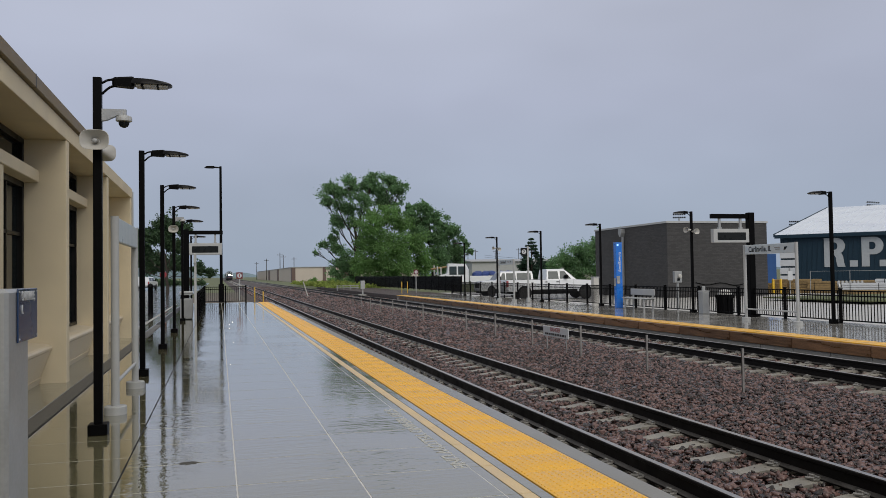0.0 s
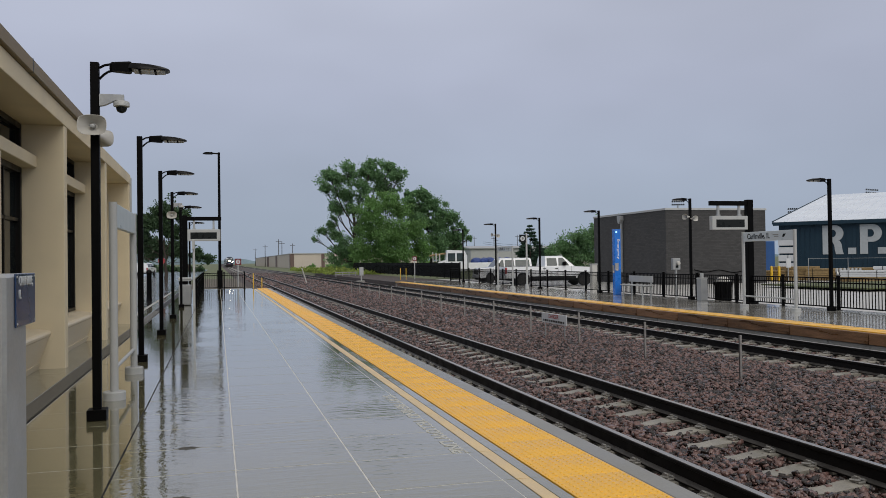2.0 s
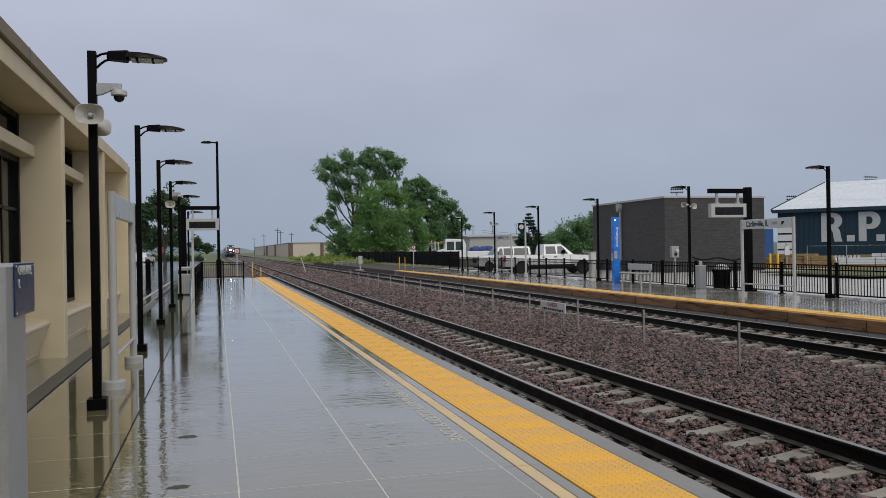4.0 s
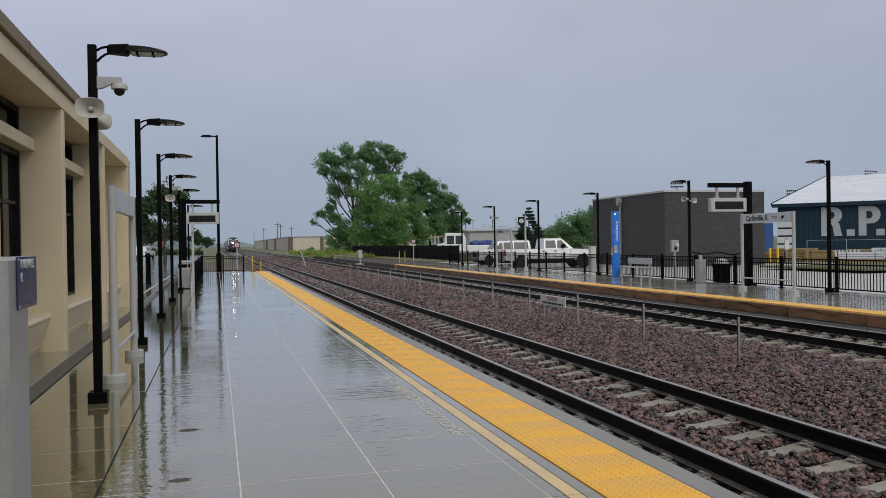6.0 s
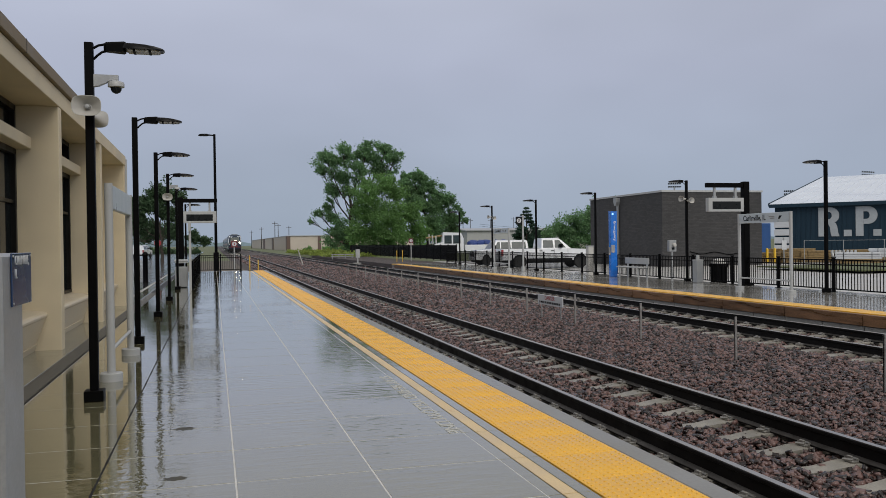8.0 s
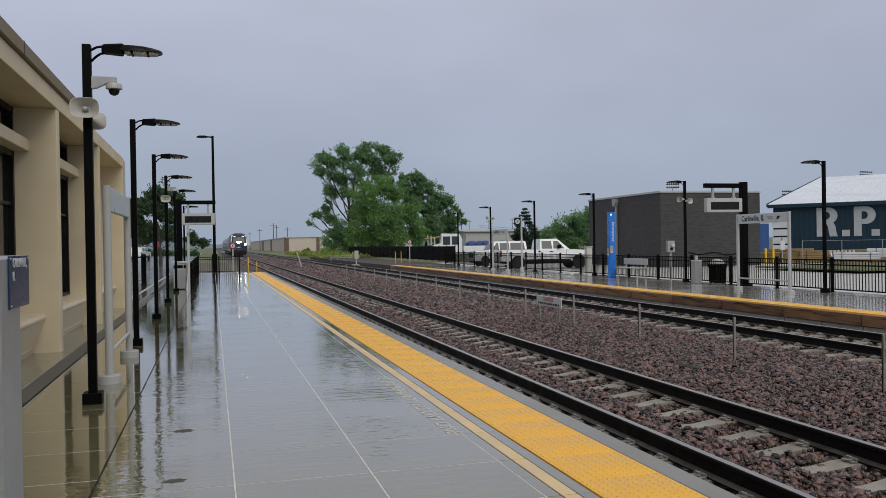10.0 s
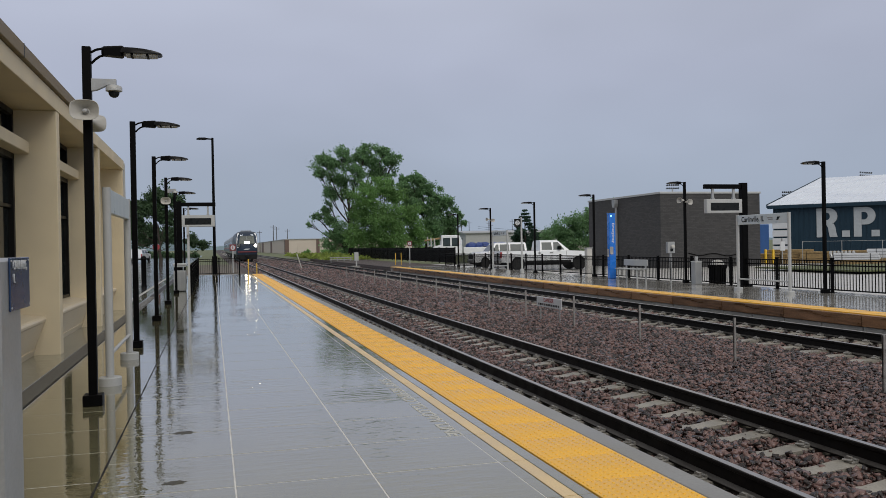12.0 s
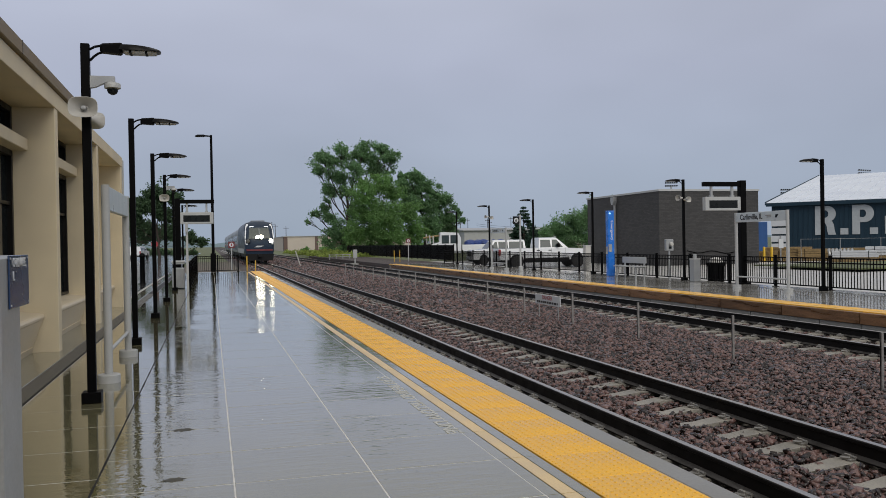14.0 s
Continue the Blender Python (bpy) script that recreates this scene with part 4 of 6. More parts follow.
# slim sign post before the bin, near platform
wp = thing("sign_post", "slim pale grey post with a small sign, near the platform fence", "sign", pose(-0.82, 30.6, 0))
bm = bmesh.new()
box(bm, -0.04, 0.04, -0.04, 0.04, 0.0, 2.46, 0.006)
part("post", bm, PALE, wp)
bm = bmesh.new()
box(bm, -0.05, 0.02, -0.2, 0.2, 2.1, 2.44, 0.006)
part("sign_plate", bm, PALE, wp)

# plaque post beside the building
pq = thing("plaque_post", "pale grey metal post with a blue station-name plaque", "sign", pose(-0.86, 3.0, 0))
bm = bmesh.new()
box(bm, -0.24, 0.197, -0.03, 0.27, 0.0, 1.578, 0.012)
part("post", bm, GALV, pq)
bm = bmesh.new()
box(bm, 0.1975, 0.204, 0.085, 0.385, 1.395, 1.578, 0.002)
plq = part("plaque", bm, BLUE_SIGN, pq, "dark blue plaque")
lettering("plaque_text", "CARLINVILLE,\nIL", 0.046, LETTER, plq, face_e(0.2055, 0.125, 1.528), 0.21, "LEFT", 0.004)
for y in (0.097, 0.373):
    for z in (1.406, 1.567):
        bm = bmesh.new()
        lathe(bm, [(0.004, 0), (0.004, 0.002), (0.002, 0.003)], 10, face_e(0.204, y, z))
        part("screw", bm, PALE, plq)


# warning posts between the tracks
def track_post(x, y, top, label="thin grey metal post standing in the ballast"):
    bm = bmesh.new()
    box(bm, -0.023, 0.023, -0.01, 0.01, -0.45, top, 0.003)
    box(bm, -0.023, -0.016, -0.025, 0.01, -0.45, top, 0.0)
    box(bm, -0.016, 0.018, -0.014, -0.008, top - 0.12, top - 0.02)
    return mesh_thing("track_post", bm, DARK_GALV, label, "post", "posts between the tracks", at=pose(x, y, 0))


for i in range(16):
    track_post(8.0, 5.38 + 3.05 * i, 0.35 + random.uniform(-0.02, 0.03))
dz = thing("warning_sign", "white warning board with a red heading between the tracks", "sign", pose(8.0, 19.05, 0.115, 0, 0, -90))
bm = bmesh.new()
box(bm, -0.78, 0.78, -0.012, 0.012, -0.125, 0.125, 0.006)
part("board", bm, LETTER, dz)
lettering("heading", "DANGER", 0.14, RED, dz, face_s(0, -0.014, 0.05), 0.62)
x = -0.66
while x < 0.6:
    w = random.uniform(0.05, 0.14)
    bm = bmesh.new()
    box(bm, x, min(x + w, 0.66), -0.016, -0.012, -0.085, -0.035)
    part("small_print", bm, SCREEN, dz)
    x += w + 0.04
for x in (-0.6, 0.6):
    bm = bmesh.new()
    box(bm, x - 0.02, x + 0.02, 0.012, 0.03, -0.55, 0.10)
    part("stake", bm, GALV, dz)


# ---- across the lot ----
def brick_material():
    m = mat("dark_grey_brick", (0.046, 0.0455, 0.046), 0.7, var=0.4, scale=0.7, fine=26, bump=0.0)
    n, l = m.node_tree.nodes, m.node_tree.links
    geo, sep, add, comb = n.new("ShaderNodeNewGeometry"), n.new("ShaderNodeSeparateXYZ"), n.new("ShaderNodeMath"), n.new("ShaderNodeCombineXYZ")
    l.new(geo.outputs["Position"], sep.inputs[0])
    l.new(sep.outputs["X"], add.inputs[0])
    l.new(sep.outputs["Y"], add.inputs[1])
    l.new(add.outputs[0], comb.inputs["X"])
    l.new(sep.outputs["Z"], comb.inputs["Y"])
    br = n.new("ShaderNodeTexBrick")
    br.inputs["Scale"].default_value = 1.0
    br.inputs["Brick Width"].default_value, br.inputs["Row Height"].default_value, br.inputs["Mortar Size"].default_value = 0.30, 0.10, 0.008
    br.inputs["Color1"].default_value, br.inputs["Color2"].default_value, br.inputs["Mortar"].default_value = (0.82, 0.82, 0.82, 1), (1.28, 1.26, 1.25, 1), (0.62, 0.62, 0.62, 1)
    l.new(comb.outputs[0], br.inputs["Vector"])
    b = n["Principled BSDF"]
    src = b.inputs["Base Color"].links[0].from_socket
    mul = n.new("ShaderNodeMixRGB")
    mul.blend_type, mul.inputs["Fac"].default_value = "MULTIPLY", 1.0
    l.new(src, mul.inputs["Color1"])
    l.new(br.outputs["Color"], mul.inputs["Color2"])
    l.new(mul.outputs[0], b.inputs["Base Color"])
    bu = n.new("ShaderNodeBump")
    bu.inputs["Strength"].default_value, bu.inputs["Distance"].default_value = 0.6, 0.01
    l.new(br.outputs["Fac"], bu.inputs["Height"])
    bu.invert = True
    l.new(bu.outputs[0], b.inputs["Normal"])
    return m


BRICK_FACE = brick_material()
LOTZ = -0.2
bb = thing("brick_building", "low windowless building of dark grey brick with a pale coping", "building")
BX, BY, BW, BD, BH = 28.05, 48.0, 7.5, 10.6, 4.72
bm = bmesh.new()
box(bm, BX, BX + BW, BY, BY + BD, LOTZ, BH - 0.04)
part("wall", bm, BRICK_FACE, bb)
for k in range(2):
    bm = bmesh.new()
    if k:
        box(bm, BX - 0.06, BX + BW + 0.06, BY - 0.06, BY + 0.3, BH - 0.06, BH + 0.07, 0.01)
    else:
        box(bm, BX - 0.06, BX + 0.3, BY + 0.302, BY + BD + 0.05, BH - 0.06, BH + 0.07, 0.01)
    part("coping", bm, PALE, bb, "pale metal coping")
bm = bmesh.new()
box(bm, BX - 0.14, BX - 0.005, BY + 5.9, BY + 6.06, LOTZ, 4.2, 0.02)
part("downspout", bm, GALV, bb, "grey downspout")
bm = bmesh.new()
prism(bm, [(BY + 5.88, 4.05), (BY + 6.08, 4.05), (BY + 6.2, 4.3), (BY + 6.2, 4.6), (BY + 5.76, 4.6), (BY + 5.76, 4.3)], "x", BX - 0.3, BX - 0.004)
part("rain_head", bm, GALV, bb)
bm = bmesh.new()
for i in range(10):
    a, b = BX + 2.0 + i * 0.36, BX + 2.0 + (i + 1) * 0.36
    z = lambda x: 0.75 + 0.08 * math.sin(x * 3) - 0.03 * (x - BX)
    tube(bm, (a, BY - 0.03, z(a)), (b, BY - 0.03, z(b)), 0.03, n=6)
part("cable", bm, BLACK, bb, "black cable along the wall")

# meter box on a post behind the fence
mb = thing("meter_box", "grey electric meter box on a post", "meter box", pose(18.2, 30.4, LOTZ))
bm = bmesh.new()
tube(bm, (0, 0, 0), (0, 0, 1.3), 0.045, n=10)
part("post", bm, GALV, mb)
bm = bmesh.new()
box(bm, -0.17, 0.17, -0.08, 0.08, 1.28, 1.75, 0.015)
case = part("case", bm, GALV, mb)
bm = bmesh.new()
lathe(bm, [(0.085, 0.0), (0.085, 0.05), (0.07, 0.09), (0.02, 0.1)], 18, face_s(0.05, -0.08, 1.55))
part("meter", bm, OFFWHITE, case, smooth=True)
bm = bmesh.new()
box(bm, -0.05, 0.05, -0.12, -0.08, 1.36, 1.46)
part("latch", bm, SCREEN, case)

# lumber store: long navy wall turned to the line, low white roof
AX, AY = 46.6, 62.0
U = Vector((0.645, -0.764, 0))
lum = thing("lumber_store", "navy metal store building with a low white metal roof", "building", Matrix(((U.x, 0.764, 0, AX), (U.y, 0.645, 0, AY), (0, 0, 1, LOTZ), (0, 0, 0, 1))))
bm = bmesh.new()
box(bm, 0.5, 36, 0.2, 24, 0, 4.5)
part("wall", bm, NAVY, lum)
bm = bmesh.new()
for i in range(89):
    box(bm, 0.6 + i * 0.4, 0.66 + i * 0.4, 0.165, 0.2, 0.02, 4.5)
tagged(part("siding_ribs", bm, NAVY, lum), kind="stuff")
bm = bmesh.new()
prism(bm, [(-0.25, 4.55), (25, 8.35), (50, 4.55), (50, 4.7), (25, 8.5), (-0.25, 4.7)], "x", 0.13, 36.4)
part("roof", bm, ROOF_WHITE, lum, "white ribbed metal roof")
bm = bmesh.new()
for i in range(41):
    prism(bm, [(-0.25, 4.70), (25, 8.50), (25, 8.55), (-0.25, 4.75)], "x", 0.2 + i * 0.89, 0.24 + i * 0.89)
tagged(part("roof_ribs", bm, ROOF_WHITE, lum), kind="stuff")
bm = bmesh.new()
box(bm, 0.13, 36.4, -0.3, -0.22, 4.38, 4.68, 0.01)
part("eave_trim", bm, NAVY, lum, "dark blue eave trim")
bm = bmesh.new()
prism(bm, [(-0.3, 4.5), (25, 8.3), (25, 8.58), (-0.3, 4.78)], "x", 0.05, 0.13)
part("gable_trim", bm, NAVY, lum)
# white painted wall shapes: tall blocks and square dots
def wall_shape(outline, name="painted_shape"):
    b = bmesh.new()
    prism(b, outline, "y", 0.135, 0.163)
    part(name, b, WALL_PAINT, lum, "white painted block shape")


def block_shape(x, legs):
    """A tall stem, a bowl round a dark opening and, when legs is on, a slanting leg."""
    wall_shape([(x, 1.85), (x + 0.58, 1.85), (x + 0.58, 4.28), (x, 4.28)])
    mid, tall = (3.6, 0.68) if legs else (3.56, 0.72)
    turn = [i * math.pi / 12 for i in range(13)]
    outer = [(x + 0.94 + 0.68 * math.sin(a), mid + tall * math.cos(a)) for a in turn]
    inner = [(x + 0.80 + 0.24 * math.sin(a), mid + 0.31 * math.cos(a)) for a in turn]
    wall_shape([(x + 0.584, mid + tall)] + outer + [(x + 0.584, mid - tall), (x + 0.584, mid - 0.31)] + inner[::-1] + [(x + 0.584, mid + 0.31)])
    if legs:
        wall_shape([(x + 0.75, 2.915), (x + 1.32, 2.99), (x + 1.45, 2.7), (x + 1.52, 2.2), (x + 1.62, 1.85), (x + 1.02, 1.85), (x + 0.94, 2.2), (x + 0.9, 2.6)])


SHAPE_X = 4.0
block_shape(SHAPE_X, True)
wall_shape([(SHAPE_X + 1.95, 1.85), (SHAPE_X + 2.55, 1.85), (SHAPE_X + 2.55, 2.38), (SHAPE_X + 1.95, 2.38)])
block_shape(SHAPE_X + 2.85, False)
wall_shape([(SHAPE_X + 4.15, 1.85), (SHAPE_X + 4.75, 1.85), (SHAPE_X + 4.75, 2.38), (SHAPE_X + 4.15, 2.38)])
wall_shape([(SHAPE_X + 5.25, 1.85), (SHAPE_X + 5.8, 1.85), (SHAPE_X + 5.8, 3.3), (SHAPE_X + 5.25, 3.3)])
for i in range(5):
    bm = bmesh.new()
    box(bm, 0.45, 1.75, 0.06, 0.16, 0.62 + i * 0.68, 1.16 + i * 0.68, 0.01)
    part("door_panel", bm, LETTER, lum, "white slatted door panel")

bm = bmesh.new()
box(bm, 40.9, 42.3, 56, 58.4, LOTZ, 2.75, 0.03)
mesh_thing("storage_container", bm, DULL_BLUE, "blue metal storage container beside the brick building", "container")
for x, y, w, h, wrapped in ((38.6, 50.9, 2.3, 0.75, False), (40.4, 51.2, 3.2, 1.0, False), (41.6, 49.6, 2.6, 0.85, False), (43.0, 47.3, 2.4, 0.9, False), (41.2, 45.6, 2.8, 0.75, True), (43.4, 44.9, 3.0, 1.0, True), (42.6, 42.2, 2.8, 0.8, True), (44.4, 40.6, 2.6, 1.0, True)):
    stack = thing("lumber_stack", "white-wrapped stack of boards on the lot" if wrapped else "strapped stack of yellow sawn lumber on the lot", "lumber", pose(x, y, LOTZ, 0, 0, -47), "lumber stacks")
    for k in range(5):
        b = bmesh.new()
        box(b, -w / 2 + random.uniform(0, 0.10), w / 2 - random.uniform(0, 0.10), -0.55, 0.55, k * h / 5 + 0.02, (k + 1) * h / 5, 0.01)
        part("board_layer", b, LETTER if wrapped and k > 1 else LUMBER, stack)
    for k in (-0.3, 0.3):
        b = bmesh.new()
        box(b, k * w - 0.02, k * w + 0.02, -0.556, 0.556, 0.0, h + 0.004)
        part("strap", b, UNDER, stack)
coil = thing("hose_rolls", "row of pale grey pipe rolls beside the lumber", "pipe rolls", pose(41.9, 47.6, LOTZ, 0, 0, -47))
for k in range(7):
    b = bmesh.new()
    lathe(b, [(0.26, -0.07), (0.40, -0.09), (0.45, 0.0), (0.40, 0.09), (0.26, 0.07)], 16, pose(-0.72 + k * 0.24, 0, 0.46, 0, 78, 0))
    part("roll", b, GALV, coil, smooth=True)
for i, (x, y) in enumerate(((37.6, 50.2), (38.0, 49.9))):
    b = bmesh.new()
    lathe(b, [(0.09, 0), (0.09, 1.0), (0.06, 1.06), (0.02, 1.08)], 12)
    mesh_thing("bollard", b, YELLOW, "yellow steel bollard on the lot", "bollard", at=pose(x, y, LOTZ), smooth=True)
bs = thing("notice_board", "white notice board on a post in the lot", "sign", pose(38.7, 49.8, LOTZ))
b = bmesh.new()
box(b, -0.19, 0.19, -0.02, 0.02, 0.95, 1.6)
part("board", b, LETTER, bs)
b = bmesh.new()
box(b, -0.04, 0.04, 0.02, 0.08, 0, 1.8)
part("post", b, GALV, bs)
b = bmesh.new()
box(b, 30, 60, 33, 41, LOTZ + 0.12, LOTZ + 0.19)
mesh_thing("verge", b, GRASS, "strip of wet grass across the lot", "grass", kind="structure")

uc = thing("utility_cabinet", "tall pale grey cabinet behind the platform fence", "cabinet", pose(19.75, 41.4, LOTZ))
b = bmesh.new()
box(b, -0.16, 0.16, -0.16, 0.16, 0.0, 1.45, 0.02)
part("body", b, OFFWHITE, uc)
b = bmesh.new()
box(b, -0.18, 0.18, -0.18, 0.18, 1.45, 1.5, 0.01)
part("lid", b, PALE, uc)

# chain-link fence posts and rail before the store
cf = thing("wire_fence", "thin galvanised wire fence before the lumber store", "fence", pose(38.5, 47.5, LOTZ, 0, 0, -40))
for i in range(9):
    b = bmesh.new()
    tube(b, (i * 2.4, 0, 0), (i * 2.4, 0, 1.6), 0.02, n=8)
    part("fence_post", b, GALV, cf)
for z in (1.57,):
    b = bmesh.new()
    tube(b, (0, 0, z), (19.2, 0, z), 0.010, n=6)
    part("fence_rail", b, GALV, cf)


def floodlight(x, y, z, s):
    t = thing("floodlight_mast", "far stadium floodlight mast with rows of lamps", "floodlight", pose(x, y, 0, 0, 0, random.uniform(-20, 20)), "floodlight masts")
    b = bmesh.new()
    tube(b, (0, 0, LOTZ), (0, 0, z), 0.22, 0.16, 8)
    part("mast", b, GALV, t)
    for r in range(2):
        b = bmesh.new()
        box(b, -2.1 * s, 2.1 * s, -0.06, 0.06, z - 0.1 + r * 0.75, z + r * 0.75)
        part("cross_arm", b, GALV, t)
        for i in range(6):
            b = bmesh.new()
            lathe(b, [(0.10, 0.0), (0.2, 0.2), (0.22, 0.24)], 10, pose((-1.85 + i * 0.74) * s, 0, z + 0.2 + r * 0.75, 115, 0, 0))
            part("floodlamp", b, UNDER, t)


floodlight(108.6, 180, 14.3, 0.72)
floodlight(141.6, 180, 12.6, 0.68)
floodlight(165.8, 180, 17.7, 1.45)


# ---- vehicles ----
def wheel(parent, x, y, r, w=0.24):
    b = bmesh.new()
    lathe(b, [(r * 0.62, -w / 2), (r * 0.93, -w / 2), (r, -w * 0.3), (r, w * 0.3), (r * 0.93, w / 2), (r * 0.62, w / 2)], 20, pose(x, y, r, 90, 0, 0))
    t = part("wheel", b, RUBBER, parent, smooth=True)
    b = bmesh.new()
    lathe(b, [(r * 0.62, -w * 0.42), (r * 0.5, -w * 0.44), (r * 0.2, -w * 0.3), (r * 0.2, w * 0.3), (r * 0.5, w * 0.44), (r * 0.62, w * 0.42)], 14, pose(x, y, r, 90, 0, 0))
    part("rim", b, GALV, t, smooth=True)


def hull(bm, outline, half, tuck=0.06):
    """Side outline (x, z) pushed sideways, with the edges drawn in."""
    cx = sum(p[0] for p in outline) / len(outline)
    cz = sum(p[1] for p in outline) / len(outline)
    rows = []
    for y, k in ((-half, tuck), (-half + tuck, 0), (half - tuck, 0), (half, tuck)):
        rows.append([(x + (cx - x) / max(0.3, abs(cx - x) + abs(cz - z)) * k, y, z + (cz - z) / max(0.3, abs(cx - x) + abs(cz - z)) * k) for x, z in outline])
    loft(bm, rows)


def pickup(at, label, bed=True):
    """Crew-cab pickup, or a wagon when bed is off; drives along its own +X."""
    t = thing("pickup_truck" if bed else "suv", label, "pickup truck" if bed else "car", at, "parked vehicles")
    b = bmesh.new()
    hull(b, [(-3.0, 0.55), (3.0, 0.5), (3.08, 0.75), (3.05, 1.12), (2.85, 1.22), (1.35, 1.3), (-3.0, 1.3), (-3.05, 0.9)], 1.0)
    part("body", b, WHITE, t, smooth=True)
    b = bmesh.new()
    back = -0.62 if bed else -2.8
    dx = 0.25 if bed else 0.0
    rows = []
    for y, z in ((1.0, 1.28), (0.93, 1.62), (0.86, 1.84), (0.80, 1.92), (0.70, 1.96), (0.50, 1.985)):
        k = (z - 1.28)
        rows.append([(dx + a, b, z) for a, b in ((back + k * 0.12, -y), (1.42 - k * 1.15, -y), (1.42 - k * 1.15, y), (back + k * 0.12, y))])
    loft(b, rows)
    cab = part("cab", b, WHITE, t, smooth=True)
    spans = ((0.30, 1.06), (-0.5, 0.22)) if bed else ((0.30, 1.0), (-0.85, 0.22), (-2.55, -0.95))
    for x0, x1 in [(p + dx, q + dx) for p, q in spans]:
        for s in (-1, 1):
            b = bmesh.new()
            loft(b, [[(x0, s * 1.0, 1.34), (x1, s * 1.0, 1.34), (x1 - (0.42 if x1 > 0.9 + dx else 0.04), s * 0.878, 1.84), (x0 + 0.03, s * 0.878, 1.84)],
                     [(x0, s * 0.96, 1.34), (x1, s * 0.96, 1.34), (x1 - (0.42 if x1 > 0.9 + dx else 0.04), s * 0.83, 1.82), (x0 + 0.03, s * 0.83, 1.82)]])
            part("side_window", b, GLASS_CAR, cab, "dark side window")
    b = bmesh.new()
    loft(b, [[(dx + p, q, r) for p, q, r in g] for g in (((1.37, -0.85, 1.35), (1.37, 0.85, 1.35), (0.83, 0.72, 1.85), (0.83, -0.72, 1.85)), ((1.30, -0.85, 1.33), (1.30, 0.85, 1.33), (0.76, 0.72, 1.83), (0.76, -0.72, 1.83)))])
    part("windscreen", b, GLASS_CAR, cab)
    for x in ((2.3, -1.85) if bed else (1.85, -1.85)):
        for s in (-1, 1):
            b = bmesh.new()
            lathe(b, [(0.47, -0.02), (0.47, 0.02)], 20, pose(x, s * 0.987, 0.46, 90, 0, 0))
            part("wheel_arch", b, UNDER, t)
        for s in (-1, 1):
            wheel(t, x, s * 0.93, 0.40)
    b = bmesh.new()
    box(b, -3.0, 2.95, -0.8, 0.8, 0.35, 0.58)
    part("underbody", b, UNDER, t)
    for s in (-1, 1):
        b = bmesh.new()
        box(b, -1.3, 1.75, min(s * 0.98, s * 1.012), max(s * 0.98, s * 1.012), 0.5, 0.66, 0.01)
        part("sill_cladding", b, UNDER, t, "black lower cladding")
    b = bmesh.new()
    box(b, 3.0, 3.14, -0.95, 0.95, 0.5, 0.72, 0.03)
    part("front_bumper", b, GALV, t)
    b = bmesh.new()
    box(b, 3.03, 3.10, -0.6, 0.6, 0.76, 1.1, 0.02)
    part("grille", b, UNDER, t)
    b = bmesh.new()
    box(b, -3.16, -3.02, -0.95, 0.95, 0.5, 0.7, 0.03)
    part("rear_bumper", b, GALV, t)
    for s in (-1, 1):
        b = bmesh.new()
        box(b, 2.85, 3.07, min(s * 0.66, s * 1.0), max(s * 0.66, s * 1.0), 0.86, 1.08, 0.03)
        part("headlight", b, LENS, t)
        b = bmesh.new()
        box(b, -3.06, -2.92, min(s * 0.84, s * 1.01), max(s * 0.84, s * 1.01), 0.85, 1.25, 0.02)
        part("tail_light", b, RED, t, "red tail light")
        b = bmesh.new()
        box(b, 0.85, 1.05, min(s * 1.0, s * 1.2), max(s * 1.0, s * 1.2), 1.35, 1.6, 0.03)
        part("wing_mirror", b, BLACK, t)
        for x in (0.3, -0.5):
            b = bmesh.new()
            box(b, x, x + 0.2, min(s * 0.995, s * 1.03), max(s * 0.995, s * 1.03), 1.12, 1.17, 0.01)
            part("door_handle", b, BLACK, t)
        for x in (0.52, -0.4, 1.45):
            b = bmesh.new()
            box(b, x - 0.008, x + 0.008, min(s * 0.99, s * 1.003), max(s * 0.99, s * 1.003), 0.6, 1.27)
            part("door_gap", b, UNDER, t)
    if bed:
        b = bmesh.new()
        box(b, -2.9, -0.42, -0.82, 0.82, 1.22, 1.305)
        part("bed_opening", b, UNDER, t, "dark open load bed")
    return t


pickup(pose(21.15, 51.6, LOTZ, 0, 0, -5), "white crew-cab pickup parked behind the platform fence", True)
pickup(pose(20.25, 57.6, LOTZ, 0, 0, 176) @ Matrix.Diagonal((0.68, 0.95, 0.95, 1)), "white sport utility car parked beside the pickup", False)
pickup(pose(-9.8, 122, -0.04, 0, 0, 80) @ Matrix.Diagonal((0.78, 0.95, 0.9, 1)), "white car parked in the wet lot by the trees", False)
pickup(pose(-12.9, 126, -0.04, 0, 0, 85), "white pickup parked in the wet lot", True)

ut = thing("utility_truck", "white utility truck with a flat bed and blue tarpaulins", "truck", pose(25.4, 82.0, LOTZ, 0, 0, -10), "parked vehicles")
b = bmesh.new()
hull(b, [(-3.6, 0.7), (-1.4, 0.65), (-0.6, 0.65), (-0.6, 2.2), (-0.9, 2.75), (-2.7, 2.8), (-2.8, 1.8), (-3.6, 1.6)], 1.1, 0.08)
cab = part("cab", b, WHITE, ut, smooth=True)
for s in (-1, 1):
    for x in (-2.6, -1.7):
        b = bmesh.new()
        box(b, x, x + 0.75, min(s * 1.09, s * 1.12), max(s * 1.09, s * 1.12), 1.65, 2.5, 0.02)
        part("side_window", b, GLASS_CAR, cab)
b = bmesh.new()
box(b, -0.62, -0.56, -0.9, 0.9, 1.6, 2.45, 0.02)
part("windscreen", b, GLASS_CAR, cab)
b = bmesh.new()
box(b, -0.5, 5.2, -1.15, 1.15, 0.7, 1.5, 0.04)
part("bed", b, WHITE, ut)
